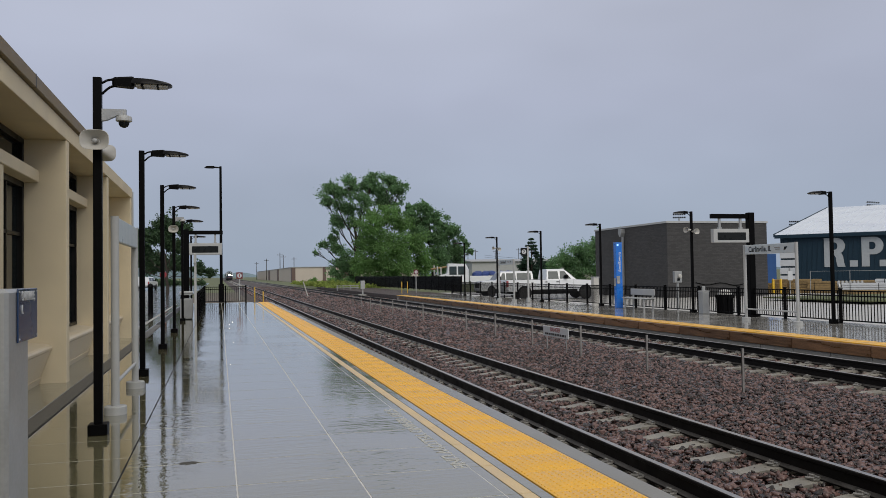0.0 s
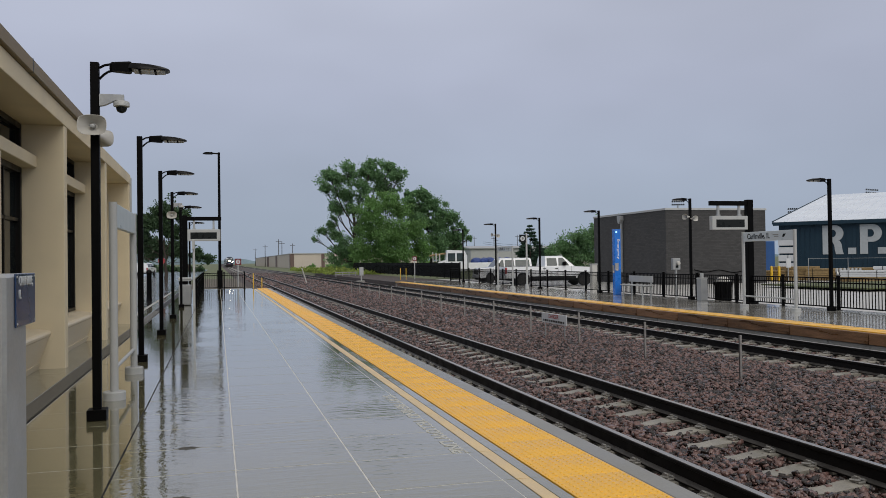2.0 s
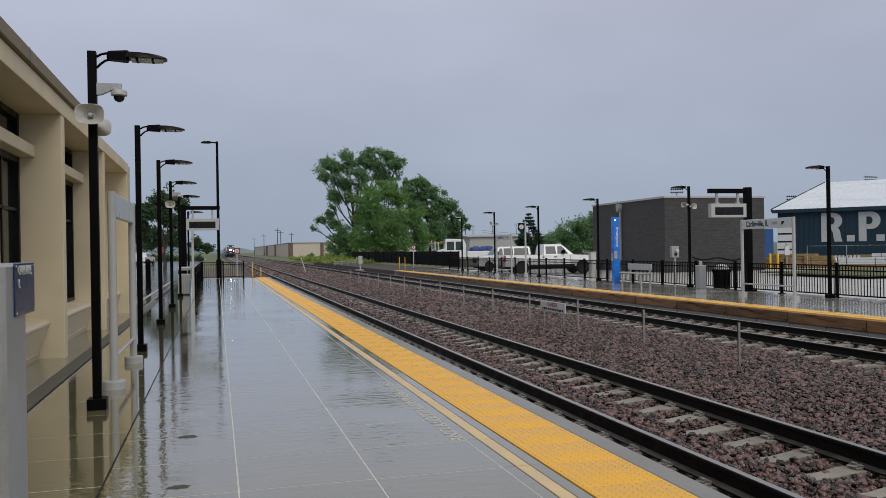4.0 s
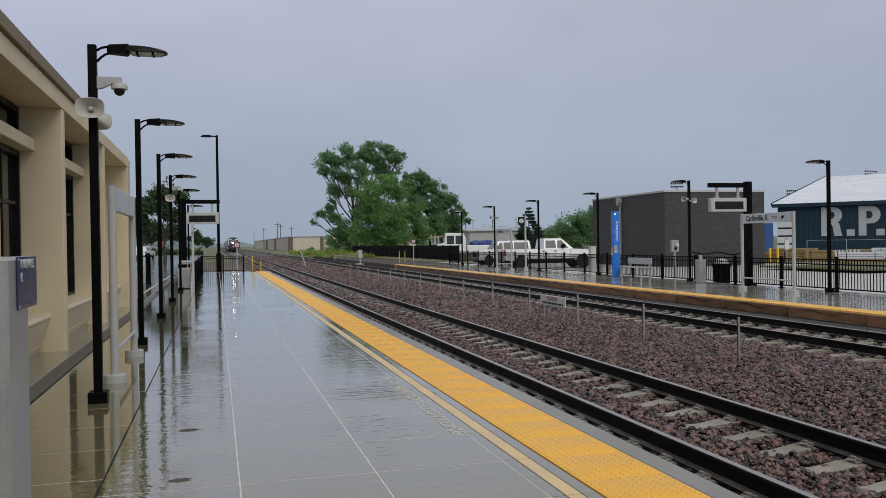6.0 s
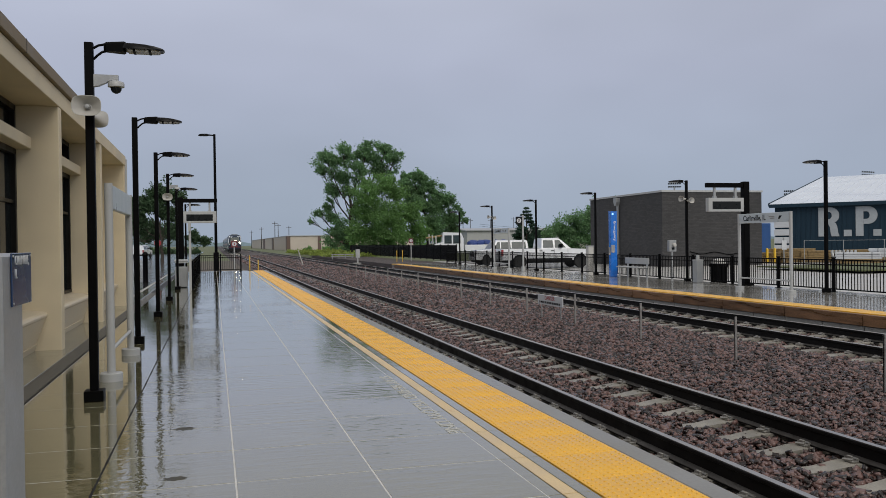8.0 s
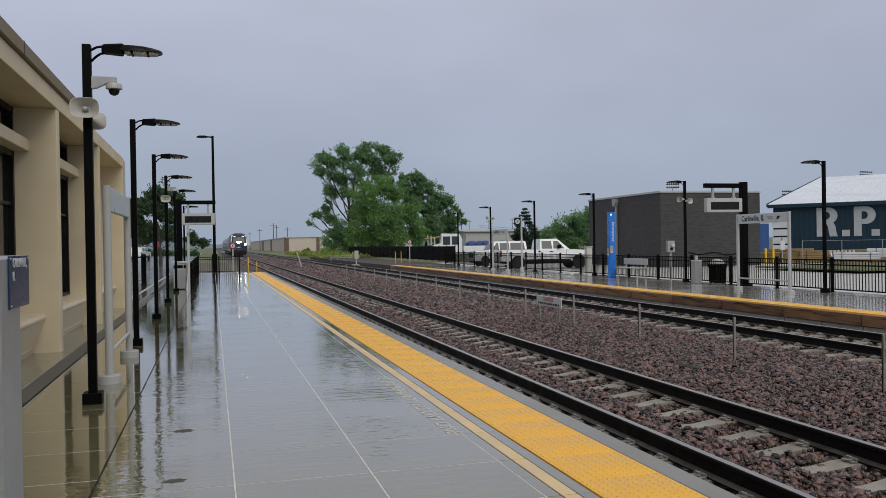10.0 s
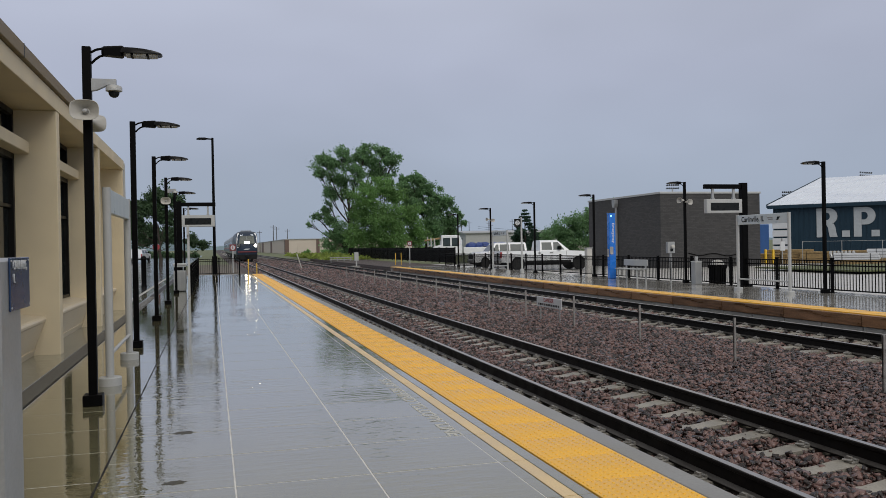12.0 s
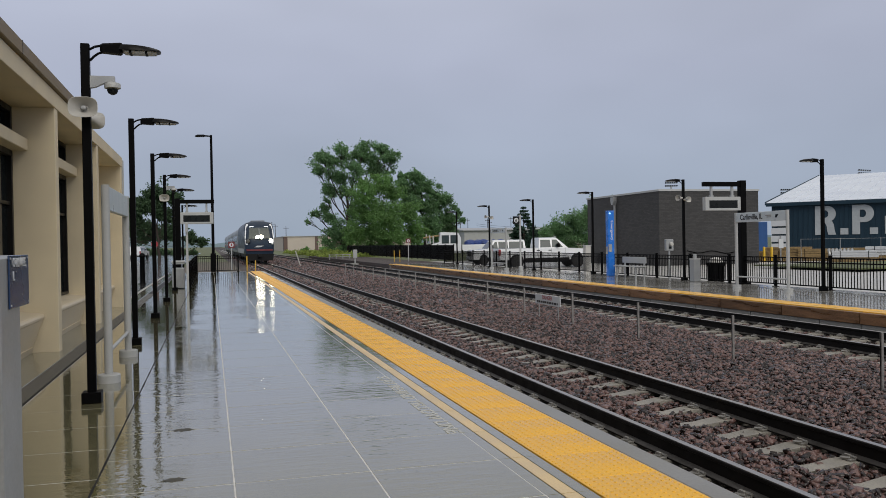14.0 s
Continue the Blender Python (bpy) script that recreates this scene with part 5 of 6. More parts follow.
for i in range(5):
    b = bmesh.new()
    lathe(b, [(0.1, -0.3), (0.62, -0.28), (0.6, -0.05), (0.42, 0.14), (0.2, 0.2), (0.03, 0.24)], 9, pose(0.4 + i * 0.8, random.uniform(-0.5, 0.2), 1.78, random.uniform(-14, 14), random.uniform(-14, 14), i * 40))
    part("tarpaulin", b, TARP, ut, "bundled blue tarpaulin")
for i in range(3):
    b = bmesh.new()
    tube(b, (-3.4 - i * 0.3, -0.7 + i * 0.6, 1.6), (-3.45 - i * 0.3, -0.7 + i * 0.6, 2.45 + 0.1 * i), 0.07, n=8)
    part("rack_post", b, OFFWHITE, ut)
b = bmesh.new()
tube(b, (-4.4, 0, 2.25), (-2.6, 0, 2.5), 0.1, 0.09, 8)
part("boom", b, LUMBER, ut)
for x in (-2.4, 3.6):
    for s in (-1, 1):
        wheel(ut, x, s * 0.95, 0.45)


# ---- plants ----
def leaves(name, blobs, count, size, material, parent, label, seed, squash=0.85, gap=0.35):
    """A crown: small bent leaf sprays on the skin and inside of uneven lumps, with holes where noise is low."""
    r = np.random.default_rng(seed)
    c = np.array(blobs, float)
    c[:, 3] *= 0.9
    pick = r.choice(len(c), count * 2, p=c[:, 3] ** 2 / (c[:, 3] ** 2).sum())
    d = r.normal(size=(count * 2, 3))
    d /= np.linalg.norm(d, axis=1, keepdims=True)
    lump = 1 + 0.22 * np.sin(d[:, 0] * 5 + pick) + 0.18 * np.sin(d[:, 2] * 7 + pick * 2.1) + 0.15 * np.sin(d[:, 1] * 9 + pick * 1.3)
    rad = c[pick, 3] * lump * r.uniform(0.1, 1.0, count * 2) ** 0.45 * np.clip(r.normal(1.0, 0.16, count * 2), 0.6, 1.5)
    p = c[pick, :3] + d * rad[:, None] * np.array([1, 1, squash])
    hole = 0.7 * np.sin(p[:, 0] * 3.7 - p[:, 1] * 2.9 + p[:, 2] * 3.3) + np.sin(p[:, 0] * 1.9 + 1.3 * p[:, 2]) + np.sin(p[:, 1] * 1.7 - p[:, 2] * 2.1 + 2) + np.sin(p[:, 2] * 2.7 + p[:, 0] * 0.8)
    keep = (hole > -2 + 2.2 * gap) & (p[:, 2] > 0.15)
    p = p[keep][:count]
    k = len(p)
    a = r.normal(size=(k, 3)) + d[keep][:k] * 0.6
    a /= np.linalg.norm(a, axis=1, keepdims=True)
    b = np.cross(a, r.normal(size=(k, 3)))
    b /= np.linalg.norm(b, axis=1, keepdims=True)
    n = np.cross(a, b)
    s = size * r.uniform(0.5, 1.25, (k, 1))
    v = np.stack([p - a * s, p + b * s * 0.55 + n * s * 0.2, p + a * s, p - b * s * 0.55 + n * s * 0.2, p + n * s * 0.15], 1).reshape(-1, 3)
    i = np.arange(k)[:, None] * 5
    f = np.concatenate([i + np.array([[0, 1, 4]]), i + np.array([[1, 2, 4]]), i + np.array([[2, 3, 4]]), i + np.array([[3, 0, 4]])], 1).reshape(-1)
    me = bpy.data.meshes.new(name)
    me.vertices.add(len(v))
    me.vertices.foreach_set("co", v.reshape(-1))
    me.loops.add(len(f))
    me.loops.foreach_set("vertex_index", f.astype(np.int32))
    me.polygons.add(k * 4)
    me.polygons.foreach_set("loop_start", np.arange(k * 4, dtype=np.int32) * 3)
    me.update(calc_edges=True)
    me.validate()
    me.materials.append(material)
    ob = new(name, me)
    ob.parent = parent
    return tagged(ob, label)


def tree(at, blobs, trunk, label, material=LEAF, count=9000, size=0.34, gap=0.35, seed=1, lean=0.0):
    """Tapered trunk, a limb into each lump of the crown, twigs, and leaf sprays."""
    t = thing("tree", label, "tree", at, "trees")
    rnd = random.Random(seed)
    b = bmesh.new()
    top = max(q[2] for q in blobs) * 0.62
    cx = sum(q[0] for q in blobs) / len(blobs) * 0.5
    pts = [Vector((cx * (k / 6) ** 1.3 + rnd.uniform(-0.15, 0.15) * (k > 0), rnd.uniform(-0.1, 0.1) * (k > 0), top * k / 6)) for k in range(7)]
    for k in range(6):
        tube(b, pts[k], pts[k + 1], trunk * (1 - k / 7.5), trunk * (1 - (k + 1) / 7.5), 9, False)
    for x, y, z, r in blobs:
        k = min(5, max(1, int(z / top * 3.2)))
        a, e = pts[k], Vector((x, y, z))
        mid = a.lerp(e, 0.5) + Vector((0, 0, -0.12 * (e - a).length + rnd.uniform(-0.3, 0.3)))
        tube(b, a, mid, trunk * 0.26, trunk * 0.18, 6, False)
        tube(b, mid, e, trunk * 0.18, trunk * 0.08, 6, False)
        for q in range(7):
            w = e + Vector((rnd.gauss(0, 1), rnd.gauss(0, 1), rnd.gauss(0, 1))).normalized() * r * 0.85
            tube(b, mid.lerp(e, rnd.uniform(0.3, 1)), w, trunk * 0.08, trunk * 0.03, 4, False)
    part("trunk", b, BARK, t, smooth=True)
    leaves("crown", blobs, count, size, material, t, "", seed, gap=gap)
    return t


tree(pose(21.5, 133, -0.3), [(-3.7, -0.4, 14.6, 2.2), (-1.3, -0.5, 16.1, 2.2), (2.3, 0.6, 16.3, 2.4), (4.5, -0.9, 16.8, 1.8), (6.1, -2.7, 15.6, 1.6), (7.6, -2.1, 16.0, 0.9), (-1.6, 0.4, 12.3, 2.0), (0.7, -1.4, 13.4, 2.2), (4.4, -0.4, 14.0, 2.0), (6.2, -2.4, 13.8, 1.2), (-3.0, 0.6, 10.5, 1.5), (-0.3, 0.2, 10.4, 1.4), (-4.0, 1.0, 16.2, 1.3), (-4.5, 1.5, 13.7, 0.9), (-5.1, 1.9, 6.7, 1.1), (-3.7, 1.8, 7.8, 1.0), (-6.3, 1.5, 5.7, 0.7), (-3.0, 1.2, 6.2, 1.3), (-3.3, 1.2, 8.9, 0.8), (-1.9, -0.1, 4.3, 2.0), (-3.1, -0.7, 2.5, 1.8), (-0.1, 1.6, 2.6, 2.0), (2.8, -1.0, 17.9, 0.8), (5.6, -1.8, 17.3, 0.8)],
     0.5, "tall dark-green broadleaf tree with gaps in its crown", LEAF, 34000, 0.18, 0.62, 11)
tree(pose(26.2, 126, -0.3), [(-3.4, -0.7, 9.4, 2.5), (-0.6, -0.6, 10.7, 1.9), (1.5, 0.6, 9.7, 1.9), (-3.8, 1.4, 6.5, 2.6), (-1.0, -1.7, 6.0, 3.0), (2.8, -1.0, 6.4, 2.5), (-2.2, 0.5, 3.1, 2.8), (0.7, -1.8, 3.1, 2.8), (4.6, -0.3, 3.3, 2.5), (-5.3, 0.1, 3.6, 2.1), (-3.4, 0.8, 11.1, 1.1), (-1.4, 0.5, 12.0, 1.0), (0.5, -0.2, 11.7, 0.8)],
     0.35, "dense mid-green broadleaf tree behind the fence", LEAF_LIGHT, 46000, 0.17, 0.12, 12)
tree(pose(33.4, 130, -0.3), [(-3.3, 0.0, 11.4, 1.4), (-2.3, 0.2, 12.5, 1.0), (-2.3, 1.6, 9.0, 1.8), (-3.5, 1.2, 12.7, 0.8), (-1.1, -0.4, 12.3, 1.2), (0.0, -0.6, 10.9, 1.5), (-1.5, 1.3, 10.5, 1.6), (2.0, -0.3, 10.0, 1.4), (3.0, -1.7, 8.8, 1.4), (1.2, -0.5, 7.7, 2.0), (4.1, -1.1, 7.2, 1.2), (-1.0, -0.8, 8.2, 2.0), (3.3, -0.3, 5.4, 1.6), (0.6, -1.7, 4.5, 2.4), (4.5, -1.4, 5.6, 1.0), (5.3, -1.4, 6.6, 0.7), (-1.1, 0.3, 13.3, 0.7), (2.7, -0.5, 2.8, 1.6), (6.0, -1.4, 5.4, 0.6), (4.3, -0.2, 3.7, 1.3)],
     0.35, "broadleaf tree with a stepped crown beside the taller tree", LEAF, 40000, 0.18, 0.38, 13)
tree(pose(-5.3, 92, -0.05), [(-1.8, 0, 6.2, 1.4), (0.1, 0.3, 7.3, 1.5), (1.5, 0, 6.8, 1.1), (1.9, 0, 5.0, 0.7), (-2.4, 0.2, 4.5, 1.1), (0.4, 0, 4.9, 1.2), (-3.4, 0, 3.2, 1.2), (1.2, 0.2, 3.0, 0.9), (-0.6, 0, 6.0, 1.2)],
     0.2, "thin street tree beside the wet lot", LEAF_DARK, 16000, 0.16, 0.5, 14)
tree(pose(-13.5, 150, -0.05), [(-2.0, 0, 4.8, 2.0), (1.0, 0, 5.6, 2.1), (3.4, 0, 4.6, 1.8), (6.0, 0, 4.4, 1.5)],
     0.25, "round street tree behind parked cars", LEAF_DARK, 9000, 0.24, 0.2, 15)
tree(pose(-5.0, 160, -0.05), [(-3.0, 0, 4.2, 2.0), (1.4, 0, 3.2, 1.5), (3.4, 0, 2.4, 1.2), (-6.5, 0, 4.0, 2.2)],
     0.25, "row of low trees at the far end of the lot", LEAF_DARK, 9000, 0.24, 0.2, 16)
tree(pose(53, 118, -0.2), [(-4.0, 0, 2.4, 1.8), (-1.2, 0, 3.6, 2.2), (1.6, 0, 4.6, 2.3), (4.5, 0, 5.6, 2.4), (0, 0, 2.0, 2.4), (4, 0, 2.4, 2.6), (7.5, 0, 5.8, 2.4)],
     0.3, "broad green tree behind the brick building", LEAF, 28000, 0.17, 0.3, 17)

sp = thing("spruce", "dark conical spruce behind the parked trucks", "tree", pose(40.4, 104, -0.2), "trees")
b = bmesh.new()
tube(b, (0, 0, 0), (0, 0, 6.4), 0.16, 0.02, 8)
part("trunk", b, BARK, sp)
cone = [(2.4 * (1 - k / 13) * math.cos(k * 2.4 + j * 2.1) * 0.8, 2.4 * (1 - k / 13) * math.sin(k * 2.4 + j * 2.1) * 0.8, 0.8 + k * 0.45, 0.18 + 0.85 * (1 - k / 13)) for k in range(13) for j in range(3)]
leaves("needles", cone, 18000, 0.15, NEEDLE, sp, "", 21, 0.38, 0.4)

weeds = []
wr = random.Random(6)
for i in range(150):
    y = wr.uniform(104, 175)
    weeds.append((wr.uniform(14.2, 19.5 + (y - 86) * 0.05), y, 0.0, wr.uniform(0.45, 1.05)))
ob = leaves("weeds", weeds, 30000, 0.16, WEED, None, "", 31, 0.75, 0.1)
ob.location = (0, 0, -0.2)
tagged(ob, "bright green wet weeds along the track", "weeds", kind="stuff")
shrubs = [(wr.uniform(20, 48), wr.uniform(150, 215), 0.3, wr.uniform(0.7, 1.6)) for i in range(22)]
ob = leaves("shrubs", shrubs, 9000, 0.28, LEAF_LIGHT, None, "", 32, 0.9, 0.1)
ob.location = (0, 0, -0.2)
tagged(ob, "green shrubs in front of the long warehouse", "shrubs", kind="stuff")
hedge = [(wr.uniform(-14, -2.6), wr.uniform(172, 215), 0.2, wr.uniform(0.7, 1.4)) for i in range(26)]
ob = leaves("shrubs", hedge, 7000, 0.32, LEAF_DARK, None, "", 33, 0.9, 0.1)
ob.location = (0, 0, -0.2)
tagged(ob, "dark green shrubs beside the line on the lot side", "shrubs", kind="stuff")

# far woods on the horizon: a long uneven bank, haze painted into its blue-green
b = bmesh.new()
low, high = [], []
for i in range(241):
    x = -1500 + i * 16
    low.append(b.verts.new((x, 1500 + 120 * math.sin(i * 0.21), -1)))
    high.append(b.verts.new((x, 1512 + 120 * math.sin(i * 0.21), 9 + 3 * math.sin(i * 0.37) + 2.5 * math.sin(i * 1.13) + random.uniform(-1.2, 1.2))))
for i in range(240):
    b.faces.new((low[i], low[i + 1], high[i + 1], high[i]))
mesh_thing("far_woods", b, mat("far_woods_haze_colour", (0.17, 0.235, 0.27), 0.9, var=0.15, scale=0.05, fine=0.4), "blue-green woods on the horizon, distance haze painted into their colour", "woods", kind="stuff")

# long warehouse parallel to the line
wh = thing("warehouse", "long low beige warehouse with brown wall bands", "building")
b = bmesh.new()
box(b, 21.6, 62, 258, 500, -0.3, 4.1)
part("wall", b, BEIGE, wh)
for x0, x1, y0, y1 in ((21.5, 22.6, 257.85, 258), (31.0, 32.0, 257.85, 258), (21.45, 21.6, 257.9, 261), (21.45, 21.6, 318, 326), (21.45, 21.6, 372, 384)):
    b = bmesh.new()
    box(b, x0, x1, y0, y1, -0.3, 4.1)
    part("wall_band", b, BROWN, wh, "brown wall band")
b = bmesh.new()
box(b, 21.4, 62.2, 257.7, 500.2, 4.1, 4.3)
part("roof_edge", b, PALE, wh)
for x in (25.2, 36.5):
    b = bmesh.new()
    box(b, x, x + 2.6, 257.9, 258, -0.3, 2.9)
    part("loading_door", b, BROWN if x > 30 else BEIGE, wh)
gb = thing("grey_shed", "low pale grey shed behind the parked trucks", "building")
b = bmesh.new()
box(b, 45, 66, 146, 158, -0.2, 3.6)
part("wall", b, PALE, gb)
b = bmesh.new()
prism(b, [(145.6, 3.6), (158.4, 3.6), (158.4, 3.75), (152, 4.2), (145.6, 3.75)], "x", 44.6, 66.4)
part("roof", b, GALV, gb)


def utility_pole(x, y, h):
    t = thing("utility_pole", "far wooden utility pole with a cross-arm", "utility pole", pose(x, y, -0.3), "utility poles")
    b = bmesh.new()
    tube(b, (0, 0, 0), (0, 0, h), 0.17, 0.11, 8)
    part("pole", b, BARK, t)
    b = bmesh.new()
    box(b, -1.1, 1.1, -0.06, 0.06, h - 0.9, h - 0.75)
    part("cross_arm", b, BARK, t)
    for k in (-0.9, 0.0, 0.9):
        b = bmesh.new()
        lathe(b, [(0.05, 0), (0.09, 0.08), (0.05, 0.2)], 8, pose(k, 0, h - 0.75))
        part("insulator", b, PALE, t)


for x, y, h in ((20.5, 380, 8.5), (23.0, 330, 9.5), (25.0, 340, 9.0), (31.0, 360, 8.6), (100, 330, 12.5), (108, 345, 10.5), (112, 330, 10.0), (118, 345, 9.5), (128, 345, 11.0), (20, 470, 8.5)):
    utility_pole(x, y, h * 1.15)
wires = bmesh.new()
for k in range(2):
    a, c = Vector((52, 160, 5.2 - 0.4 * k)), Vector((70, 120, 5.0 - 0.4 * k))
    for i in range(10):
        p, q = a.lerp(c, i / 10), a.lerp(c, (i + 1) / 10)
        p.z -= 1.2 * (1 - (2 * i / 10 - 1) ** 2)
        q.z -= 1.2 * (1 - (2 * (i + 1) / 10 - 1) ** 2)
        tube(wires, p, q, 0.02, n=4, caps=False)
mesh_thing("overhead_wire", wires, BLACK, "thin overhead wires behind the trucks", "wire", kind="stuff")

# things past the platform ends
fence_run(19.6, 122, 19.4, 66, "dense black fence along the far lot", height=1.35, post_gap=2.6, gap=0.04, single=False)


def round_sign(at, h, label):
    t = thing("stop_sign", label, "sign", at, "round red signs")
    b = bmesh.new()
    tube(b, (0, 0, 0), (0, 0, h), 0.045, n=10)
    part("post", b, PALE, t)
    b = bmesh.new()
    box(b, -0.21, 0.21, -0.06, -0.03, h - 0.24, h + 0.2, 0.008)
    p = part("plate", b, DARK_RED, t, "dark red square plate")
    b = bmesh.new()
    lathe(b, [(0.15, 0), (0.15, 0.006)], 24, face_s(0, -0.06, h - 0.02))
    part("disc", b, LETTER, p, "white disc")
    b = bmesh.new()
    box(b, -0.03, 0.03, -0.09, 0.09, 0.006, 0.012)
    part("mark", b, RED, p, at=face_s(0, -0.06, h - 0.02))


round_sign(pose(1.32, 58.0, -0.06), 1.75, "small red plate with a white disc on a post")
round_sign(pose(18.0, 76.5, -0.2), 2.0, "small red plate with a white disc by the fence")


def slim_bollard(x, y, h, z, label="slim yellow delineator post at the platform's end"):
    b = bmesh.new()
    lathe(b, [(0.06, 0), (0.031, 0.02), (0.031, h - 0.04), (0.015, h)], 12)
    mesh_thing("bollard", b, YELLOW, label, "bollard", "yellow posts", at=pose(x, y, z), smooth=True)


slim_bollard(2.15, 53.6, 1.0, -0.06)
slim_bollard(2.72, 54.6, 1.05, -0.42)
slim_bollard(16.2, 74.6, 1.15, -0.24)
slim_bollard(16.8, 74.9, 1.15, -0.24)
cb = thing("signal_case", "pale grey instrument case on a post beside the second track", "cabinet", pose(13.9, 82.5, -0.6))
b = bmesh.new()
box(b, -0.06, 0.06, -0.06, 0.06, 0, 0.9)
part("post", b, PALE, cb)
b = bmesh.new()
box(b, -0.2, 0.2, -0.16, 0.16, 0.75, 1.6, 0.02)
part("case", b, PALE, cb)
b = bmesh.new()
box(b, -0.45, 0.45, -0.4, 0.4, 0.0, 0.25, 0.02)
part("plinth", b, BLOCK, cb)
gr = thing("guard_rail", "low pale metal guard rail in the weeds", "guard rail", pose(13.75, 100, -0.3) @ Matrix.Diagonal((0.8, 1, 0.68, 1)))
for i in range(4):
    b = bmesh.new()
    box(b, i * 1.0 - 0.05, i * 1.0 + 0.05, -0.05, 0.05, 0, 0.95)
    part("post", b, GALV, gr)
for z in (0.5, 0.85):
    b = bmesh.new()
    box(b, -0.2, 3.3, -0.09, -0.05, z - 0.06, z + 0.06, 0.02)
    part("rail", b, GALV, gr)
b = bmesh.new()
tube(b, (0, 0, 0), (-0.45, 0, 1.45), 0.05, n=8)
mesh_thing("marker_post", b, OFFWHITE, "leaning white marker post in the ballast", "post", at=pose(7.7, 75, -0.4))
b = bmesh.new()
lathe(b, [(0.13, 0), (0.11, 0.1), (0.11, 1.2), (0.14, 1.25), (0.1, 1.35), (0.02, 1.4)], 14)
mesh_thing("bollard", b, BLACK, "black metal bollard at the edge of the wet lot", "bollard", at=pose(-3.0, 39.5, -0.04), smooth=True)
stp = thing("road_sign", "small red octagonal road sign on a post in the lot", "sign", pose(-4.6, 74, -0.04))
b = bmesh.new()
tube(b, (0, 0.05, 0), (0, 0.05, 2.2), 0.03, n=8)
part("post", b, GALV, stp)
b = bmesh.new()
lathe(b, [(0.3, 0), (0.3, 0.01)], 8, face_s(0, 0, 1.9) @ pose(0, 0, 0, 0, 0, 22.5))
part("plate", b, RED, stp)


# ---- the train ----
def shell(y, half, z0, z1, k=0.32, top=0.82):
    """A rounded body section at y: floor, side, shoulder and roof."""
    return [(-half * 0.94, y, z0), (half * 0.94, y, z0), (half, y, z0 + 0.25), (half, y, z1 - k * 2.4), (half * 0.94, y, z1 - k * 1.2), (half * top, y, z1 - k * 0.5), (half * 0.5, y, z1 - 0.06), (0, y, z1),
            (-half * 0.5, y, z1 - 0.06), (-half * top, y, z1 - k * 0.5), (-half * 0.94, y, z1 - k * 1.2), (-half, y, z1 - k * 2.4), (-half, y, z0 + 0.25)]


def bogie(parent, y):
    b = bmesh.new()
    for s in (-1, 1):
        box(b, s * 1.05 - 0.09, s * 1.05 + 0.09, y - 1.9, y + 1.9, 0.45, 0.75, 0.04)
    box(b, -1.0, 1.0, y - 0.3, y + 0.3, 0.4, 0.8)
    p = part("bogie", b, UNDER, parent)
    for dy in (-1.25, 1.25):
        for s in (-1, 1):
            b = bmesh.new()
            lathe(b, [(0.44, -0.07), (0.47, -0.05), (0.47, 0.04), (0.50, 0.06), (0.50, 0.075), (0.2, 0.08)], 20, pose(s * 0.75, y + dy, 0.46, 0, -90 * s, 0))
            part("wheel", b, RAIL, p, smooth=True)


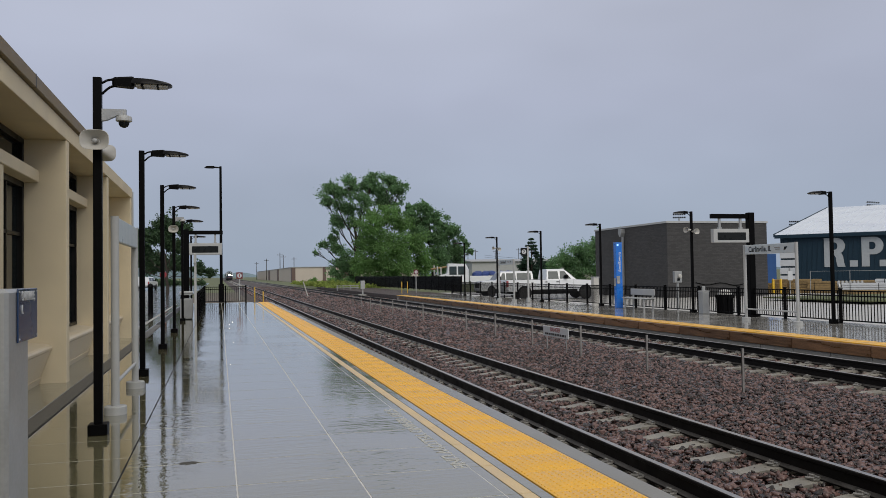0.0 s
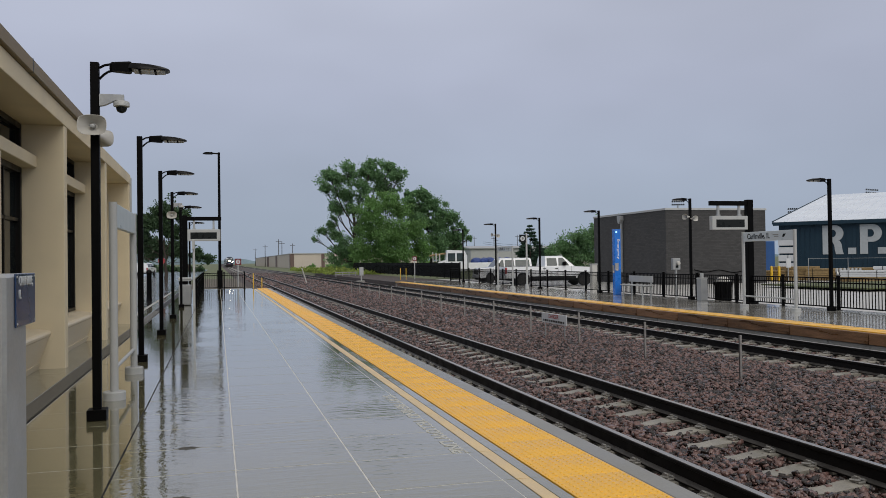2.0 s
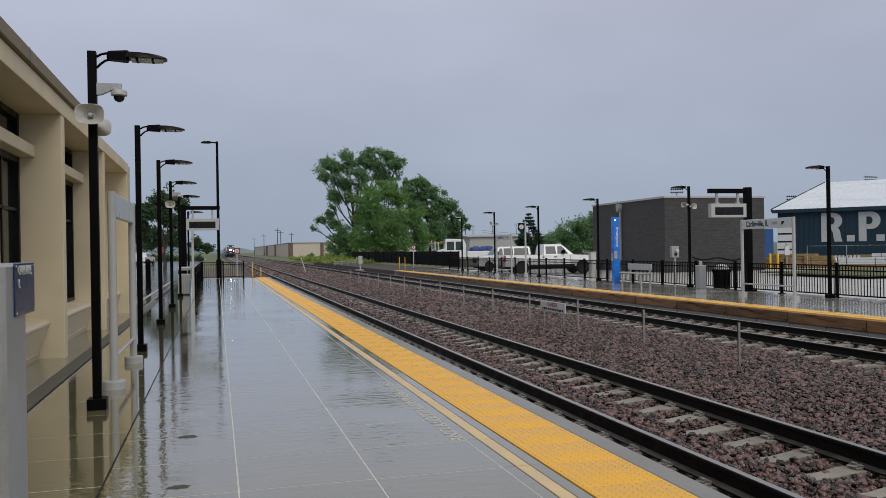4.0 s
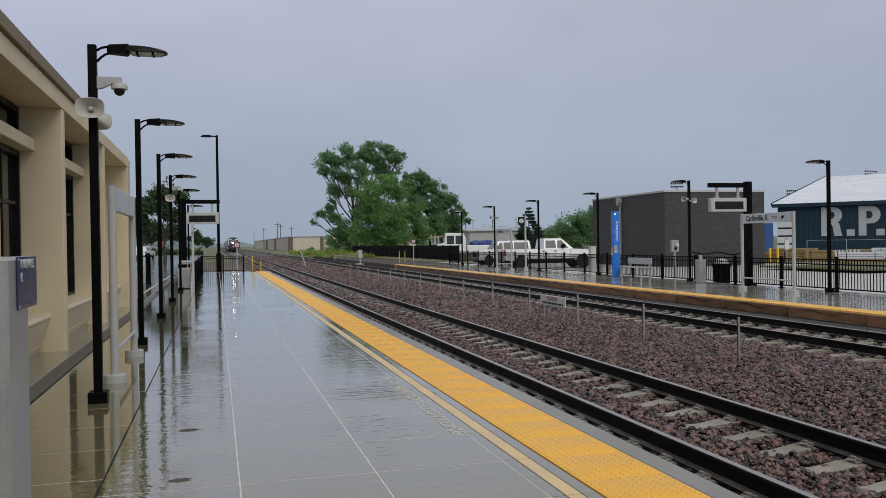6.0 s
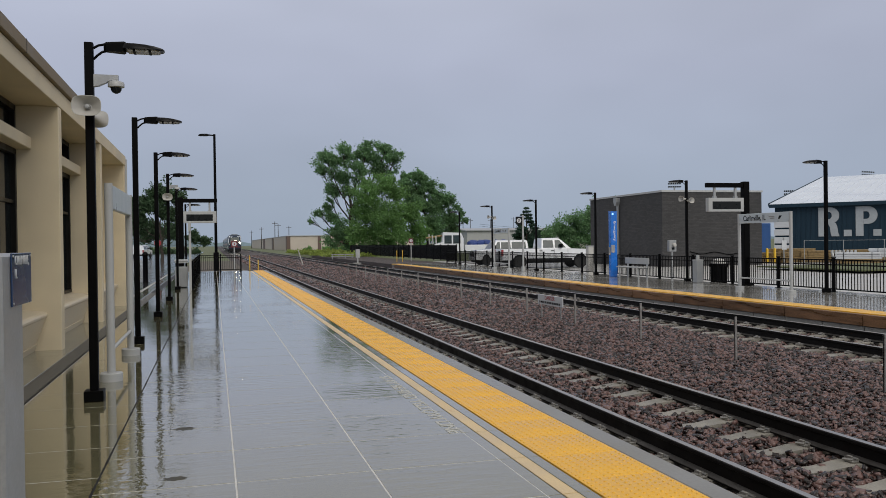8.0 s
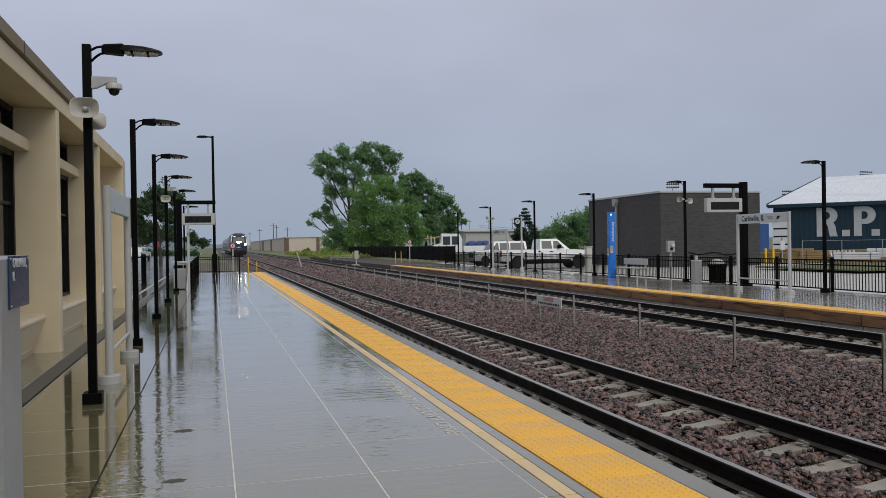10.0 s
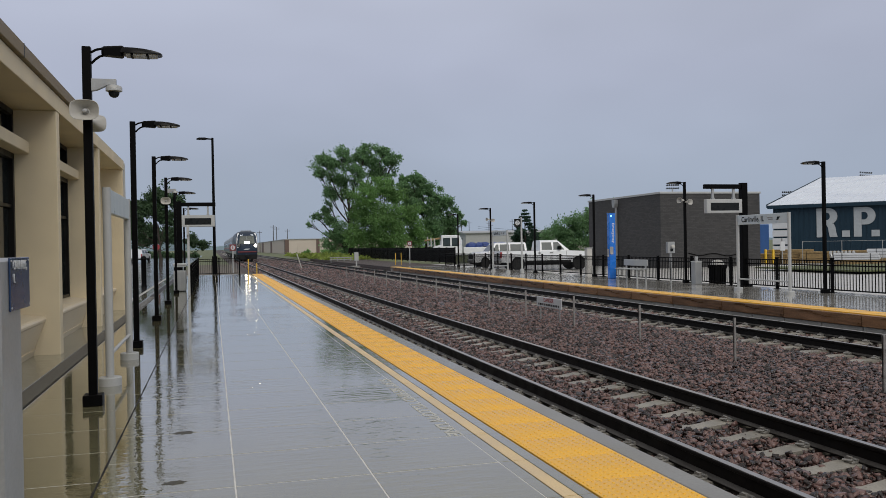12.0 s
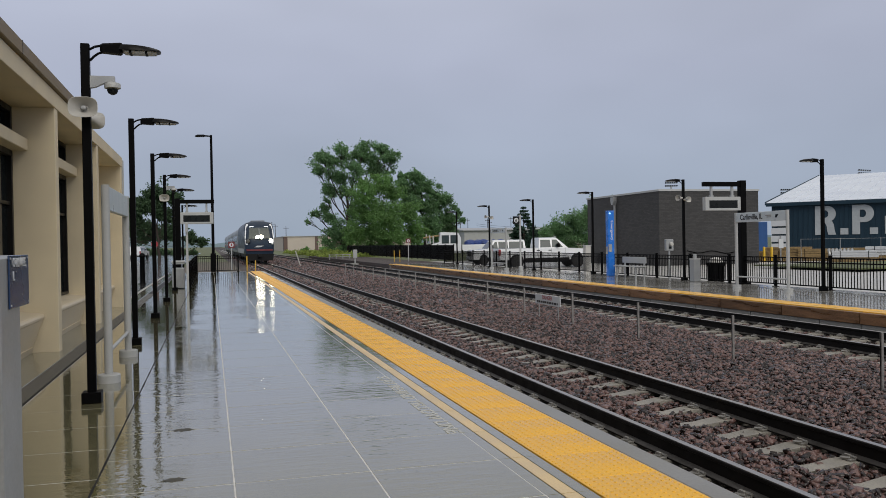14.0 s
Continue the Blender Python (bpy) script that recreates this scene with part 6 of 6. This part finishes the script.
def locomotive():
    t = thing("locomotive", "dark blue and grey passenger locomotive with bright headlights", "locomotive")
    b = bmesh.new()
    loft(b, [shell(0.55, 1.30, 0.95, 2.55, 0.12, 0.9), shell(0.62, 1.42, 0.9, 2.75, 0.16), shell(1.2, 1.46, 0.9, 3.7, 0.26), shell(1.75, 1.5, 0.9, 4.22, 0.33), shell(2.3, 1.5, 0.9, 4.32, 0.33), shell(20.6, 1.5, 0.9, 4.32, 0.33), shell(21.6, 1.45, 0.95, 4.2, 0.33)])
    body = part("body", b, LOCO_BLUE, t, smooth=True)
    # sloping windscreen set proud of the nose
    b = bmesh.new()
    loft(b, [[(-1.08, 0.46, 2.50), (1.08, 0.46, 2.50), (0.96, 1.10, 3.62), (-0.96, 1.10, 3.62)], [(-1.08, 0.62, 2.46), (1.08, 0.62, 2.46), (0.96, 1.30, 3.60), (-0.96, 1.30, 3.60)]])
    wsn = part("windscreen", b, GLASS_CAB, t, "grey-green raked windscreen")
    b = bmesh.new()
    loft(b, [[(-0.03, 0.445, 2.50), (0.03, 0.445, 2.50), (0.03, 1.085, 3.62), (-0.03, 1.085, 3.62)], [(-0.03, 0.47, 2.50), (0.03, 0.47, 2.50), (0.03, 1.11, 3.62), (-0.03, 1.11, 3.62)]])
    part("windscreen_bar", b, LOCO_GREY, wsn)
    # pale curved side bands from the roof down to the nose
    for s in (-1, 1):
        b = bmesh.new()
        pts = [(1.22, 1.66, 4.0), (1.30, 1.45, 3.75), (1.38, 1.10, 3.25), (1.41, 0.80, 2.75), (1.40, 0.60, 2.3), (1.34, 0.54, 1.9)]
        loft(b, [[(s * (x - 0.17), y - 0.05, z), (s * (x + 0.03), y - 0.03, z), (s * (x + 0.05), y + 0.28, z), (s * (x - 0.15), y + 0.2, z)] for x, y, z in pts])
        part("nose_band", b, WHITE, t, "white curved band")
        b = bmesh.new()
        box(b, min(s * 1.495, s * 1.515), max(s * 1.495, s * 1.515), 2.4, 20.4, 1.0, 1.5)
        part("side_stripe", b, PALE, t)
        b = bmesh.new()
        box(b, min(s * 1.49, s * 1.512), max(s * 1.49, s * 1.512), 2.2, 3.0, 2.7, 3.5, 0.004)
        part("side_window", b, GLASS_DARK, t)
        b = bmesh.new()
        box(b, s * 0.72 - 0.2, s * 0.72 + 0.2, 1.27, 1.5, 3.6, 3.76, 0.01)
        part("number_board", b, MARKER, t, "lit number board, blank")
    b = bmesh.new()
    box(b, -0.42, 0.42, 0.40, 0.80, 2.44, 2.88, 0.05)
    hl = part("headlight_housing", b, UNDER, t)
    # discs drawn oversize: the glare round the headlights is put into their radius
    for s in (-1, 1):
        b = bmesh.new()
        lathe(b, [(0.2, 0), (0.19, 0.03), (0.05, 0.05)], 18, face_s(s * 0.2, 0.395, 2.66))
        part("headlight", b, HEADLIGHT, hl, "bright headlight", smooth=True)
    for s in (-1, 1):
        b = bmesh.new()
        box(b, s * 1.14 - 0.22, s * 1.14 + 0.22, 0.42, 0.68, 2.03, 2.47, 0.05)
        h = part("ditch_light_housing", b, UNDER, t)
        # same oversize disc, its radius takes in the glare
        b = bmesh.new()
        lathe(b, [(0.2, 0), (0.19, 0.03), (0.05, 0.05)], 18, face_s(s * 1.14, 0.418, 2.25))
        part("ditch_light", b, DITCHLIGHT if s > 0 else DITCHDIM, h, "bright ditch light" if s > 0 else "unlit ditch light", smooth=True)
    b = bmesh.new()
    prism(b, [(-1.28, 1.25), (1.28, 1.25), (1.32, 1.42), (-1.32, 1.42)], "y", 0.46, 0.62)
    part("red_band", b, DARK_RED, t, "red nose band")
    b = bmesh.new()
    prism(b, [(-0.55, 1.62), (0.1, 1.62), (0.45, 1.78), (-0.2, 1.78)], "y", 0.53, 0.56)
    part("nose_mark", b, LETTER, t, "pale slanted mark")
    b = bmesh.new()
    prism(b, [(-1.3, 0.25), (1.3, 0.25), (1.42, 0.95), (-1.42, 0.95)], "y", 0.35, 0.75)
    part("pilot", b, UNDER, t, "black pilot plate")
    b = bmesh.new()
    box(b, -0.18, 0.18, -0.1, 0.5, 0.62, 0.95, 0.03)
    part("coupler", b, UNDER, t)
    b = bmesh.new()
    box(b, -1.2, 1.2, 1.0, 20.6, 0.55, 0.95)
    part("underframe", b, UNDER, t)
    for y in (3.6, 18.2):
        bogie(t, y)
    for y in (3.2, 8.0, 13.0):
        b = bmesh.new()
        box(b, -0.7, 0.7, y, y + 2.4, 4.28, 4.42, 0.03)
        part("roof_vent", b, LOCO_GREY, t)
    b = bmesh.new()
    for k in (-0.2, 0.0, 0.2):
        tube(b, (k, 2.6, 4.36), (k, 3.1, 4.36), 0.05, 0.03, 8)
    part("air_horn", b, GALV, t)
    return t


def coach(first):
    t = thing("passenger_car", "silver-grey passenger car with a dark window band and red stripe", "railway carriage", group="passenger cars")
    b = bmesh.new()
    loft(b, [shell(y, h, 0.95, z, 0.3) for y, h, z in ((0.3, 1.45, 4.05), (0.5, 1.52, 4.12), (25.4, 1.52, 4.12), (25.6, 1.45, 4.05))])
    part("body", b, STEEL_CAR, t, smooth=True)
    for s in (-1, 1):
        b = bmesh.new()
        box(b, min(s * 1.51, s * 1.53), max(s * 1.51, s * 1.53), 0.6, 25.3, 1.85, 2.0)
        part("side_stripe", b, RED, t, "red side stripe")
        b = bmesh.new()
        box(b, min(s * 1.508, s * 1.526), max(s * 1.508, s * 1.526), 0.6, 25.3, 1.3, 1.84)
        part("lower_band", b, LOCO_BLUE, t)
        for i in range(11):
            b = bmesh.new()
            box(b, min(s * 1.505, s * 1.532), max(s * 1.505, s * 1.532), 2.4 + i * 1.95, 3.9 + i * 1.95, 2.3, 3.1, 0.03)
            part("window", b, GLASS_DARK, t)
        for y in (0.9, 23.9):
            b = bmesh.new()
            box(b, min(s * 1.505, s * 1.53), max(s * 1.505, s * 1.53), y, y + 0.85, 1.1, 3.15, 0.02)
            part("door", b, LOCO_GREY, t)
    b = bmesh.new()
    box(b, -1.2, 1.2, 1.0, 25.0, 0.45, 0.95)
    part("underframe", b, UNDER, t)
    b = bmesh.new()
    box(b, -0.6, 0.6, -0.35, 0.32, 1.0, 3.6, 0.1)
    part("gangway", b, UNDER, t)
    for y in (3.6, 22.4):
        bogie(t, y)
    return t


TRACK_X, RAIL_Z = 4.73, -0.2085
loco = locomotive()
cars = [coach(True)]
for i in range(3):
    cars.append(copy_thing(cars[0], Matrix()))

# seconds and how far up the line the nose stands
RUN = [
    (0.0, 415.0), (1.5, 371.0), (3.0, 329.0), (4.25, 295.0), (5.5, 262.0), (7.0, 224.5), (8.0, 201.0), (9.25, 173.5),
    (10.5, 148.5), (11.0, 139.0), (12.0, 120.5), (13.0, 102.5), (14.0, 85.5),
]


def motions():
    walk(loco, [(t, pose(TRACK_X, y, RAIL_Z)) for t, y in RUN])
    for i, car in enumerate(cars):
        walk(car, [(t, pose(TRACK_X, y + 22.1 + 25.95 * i, RAIL_Z)) for t, y in RUN])


motions()
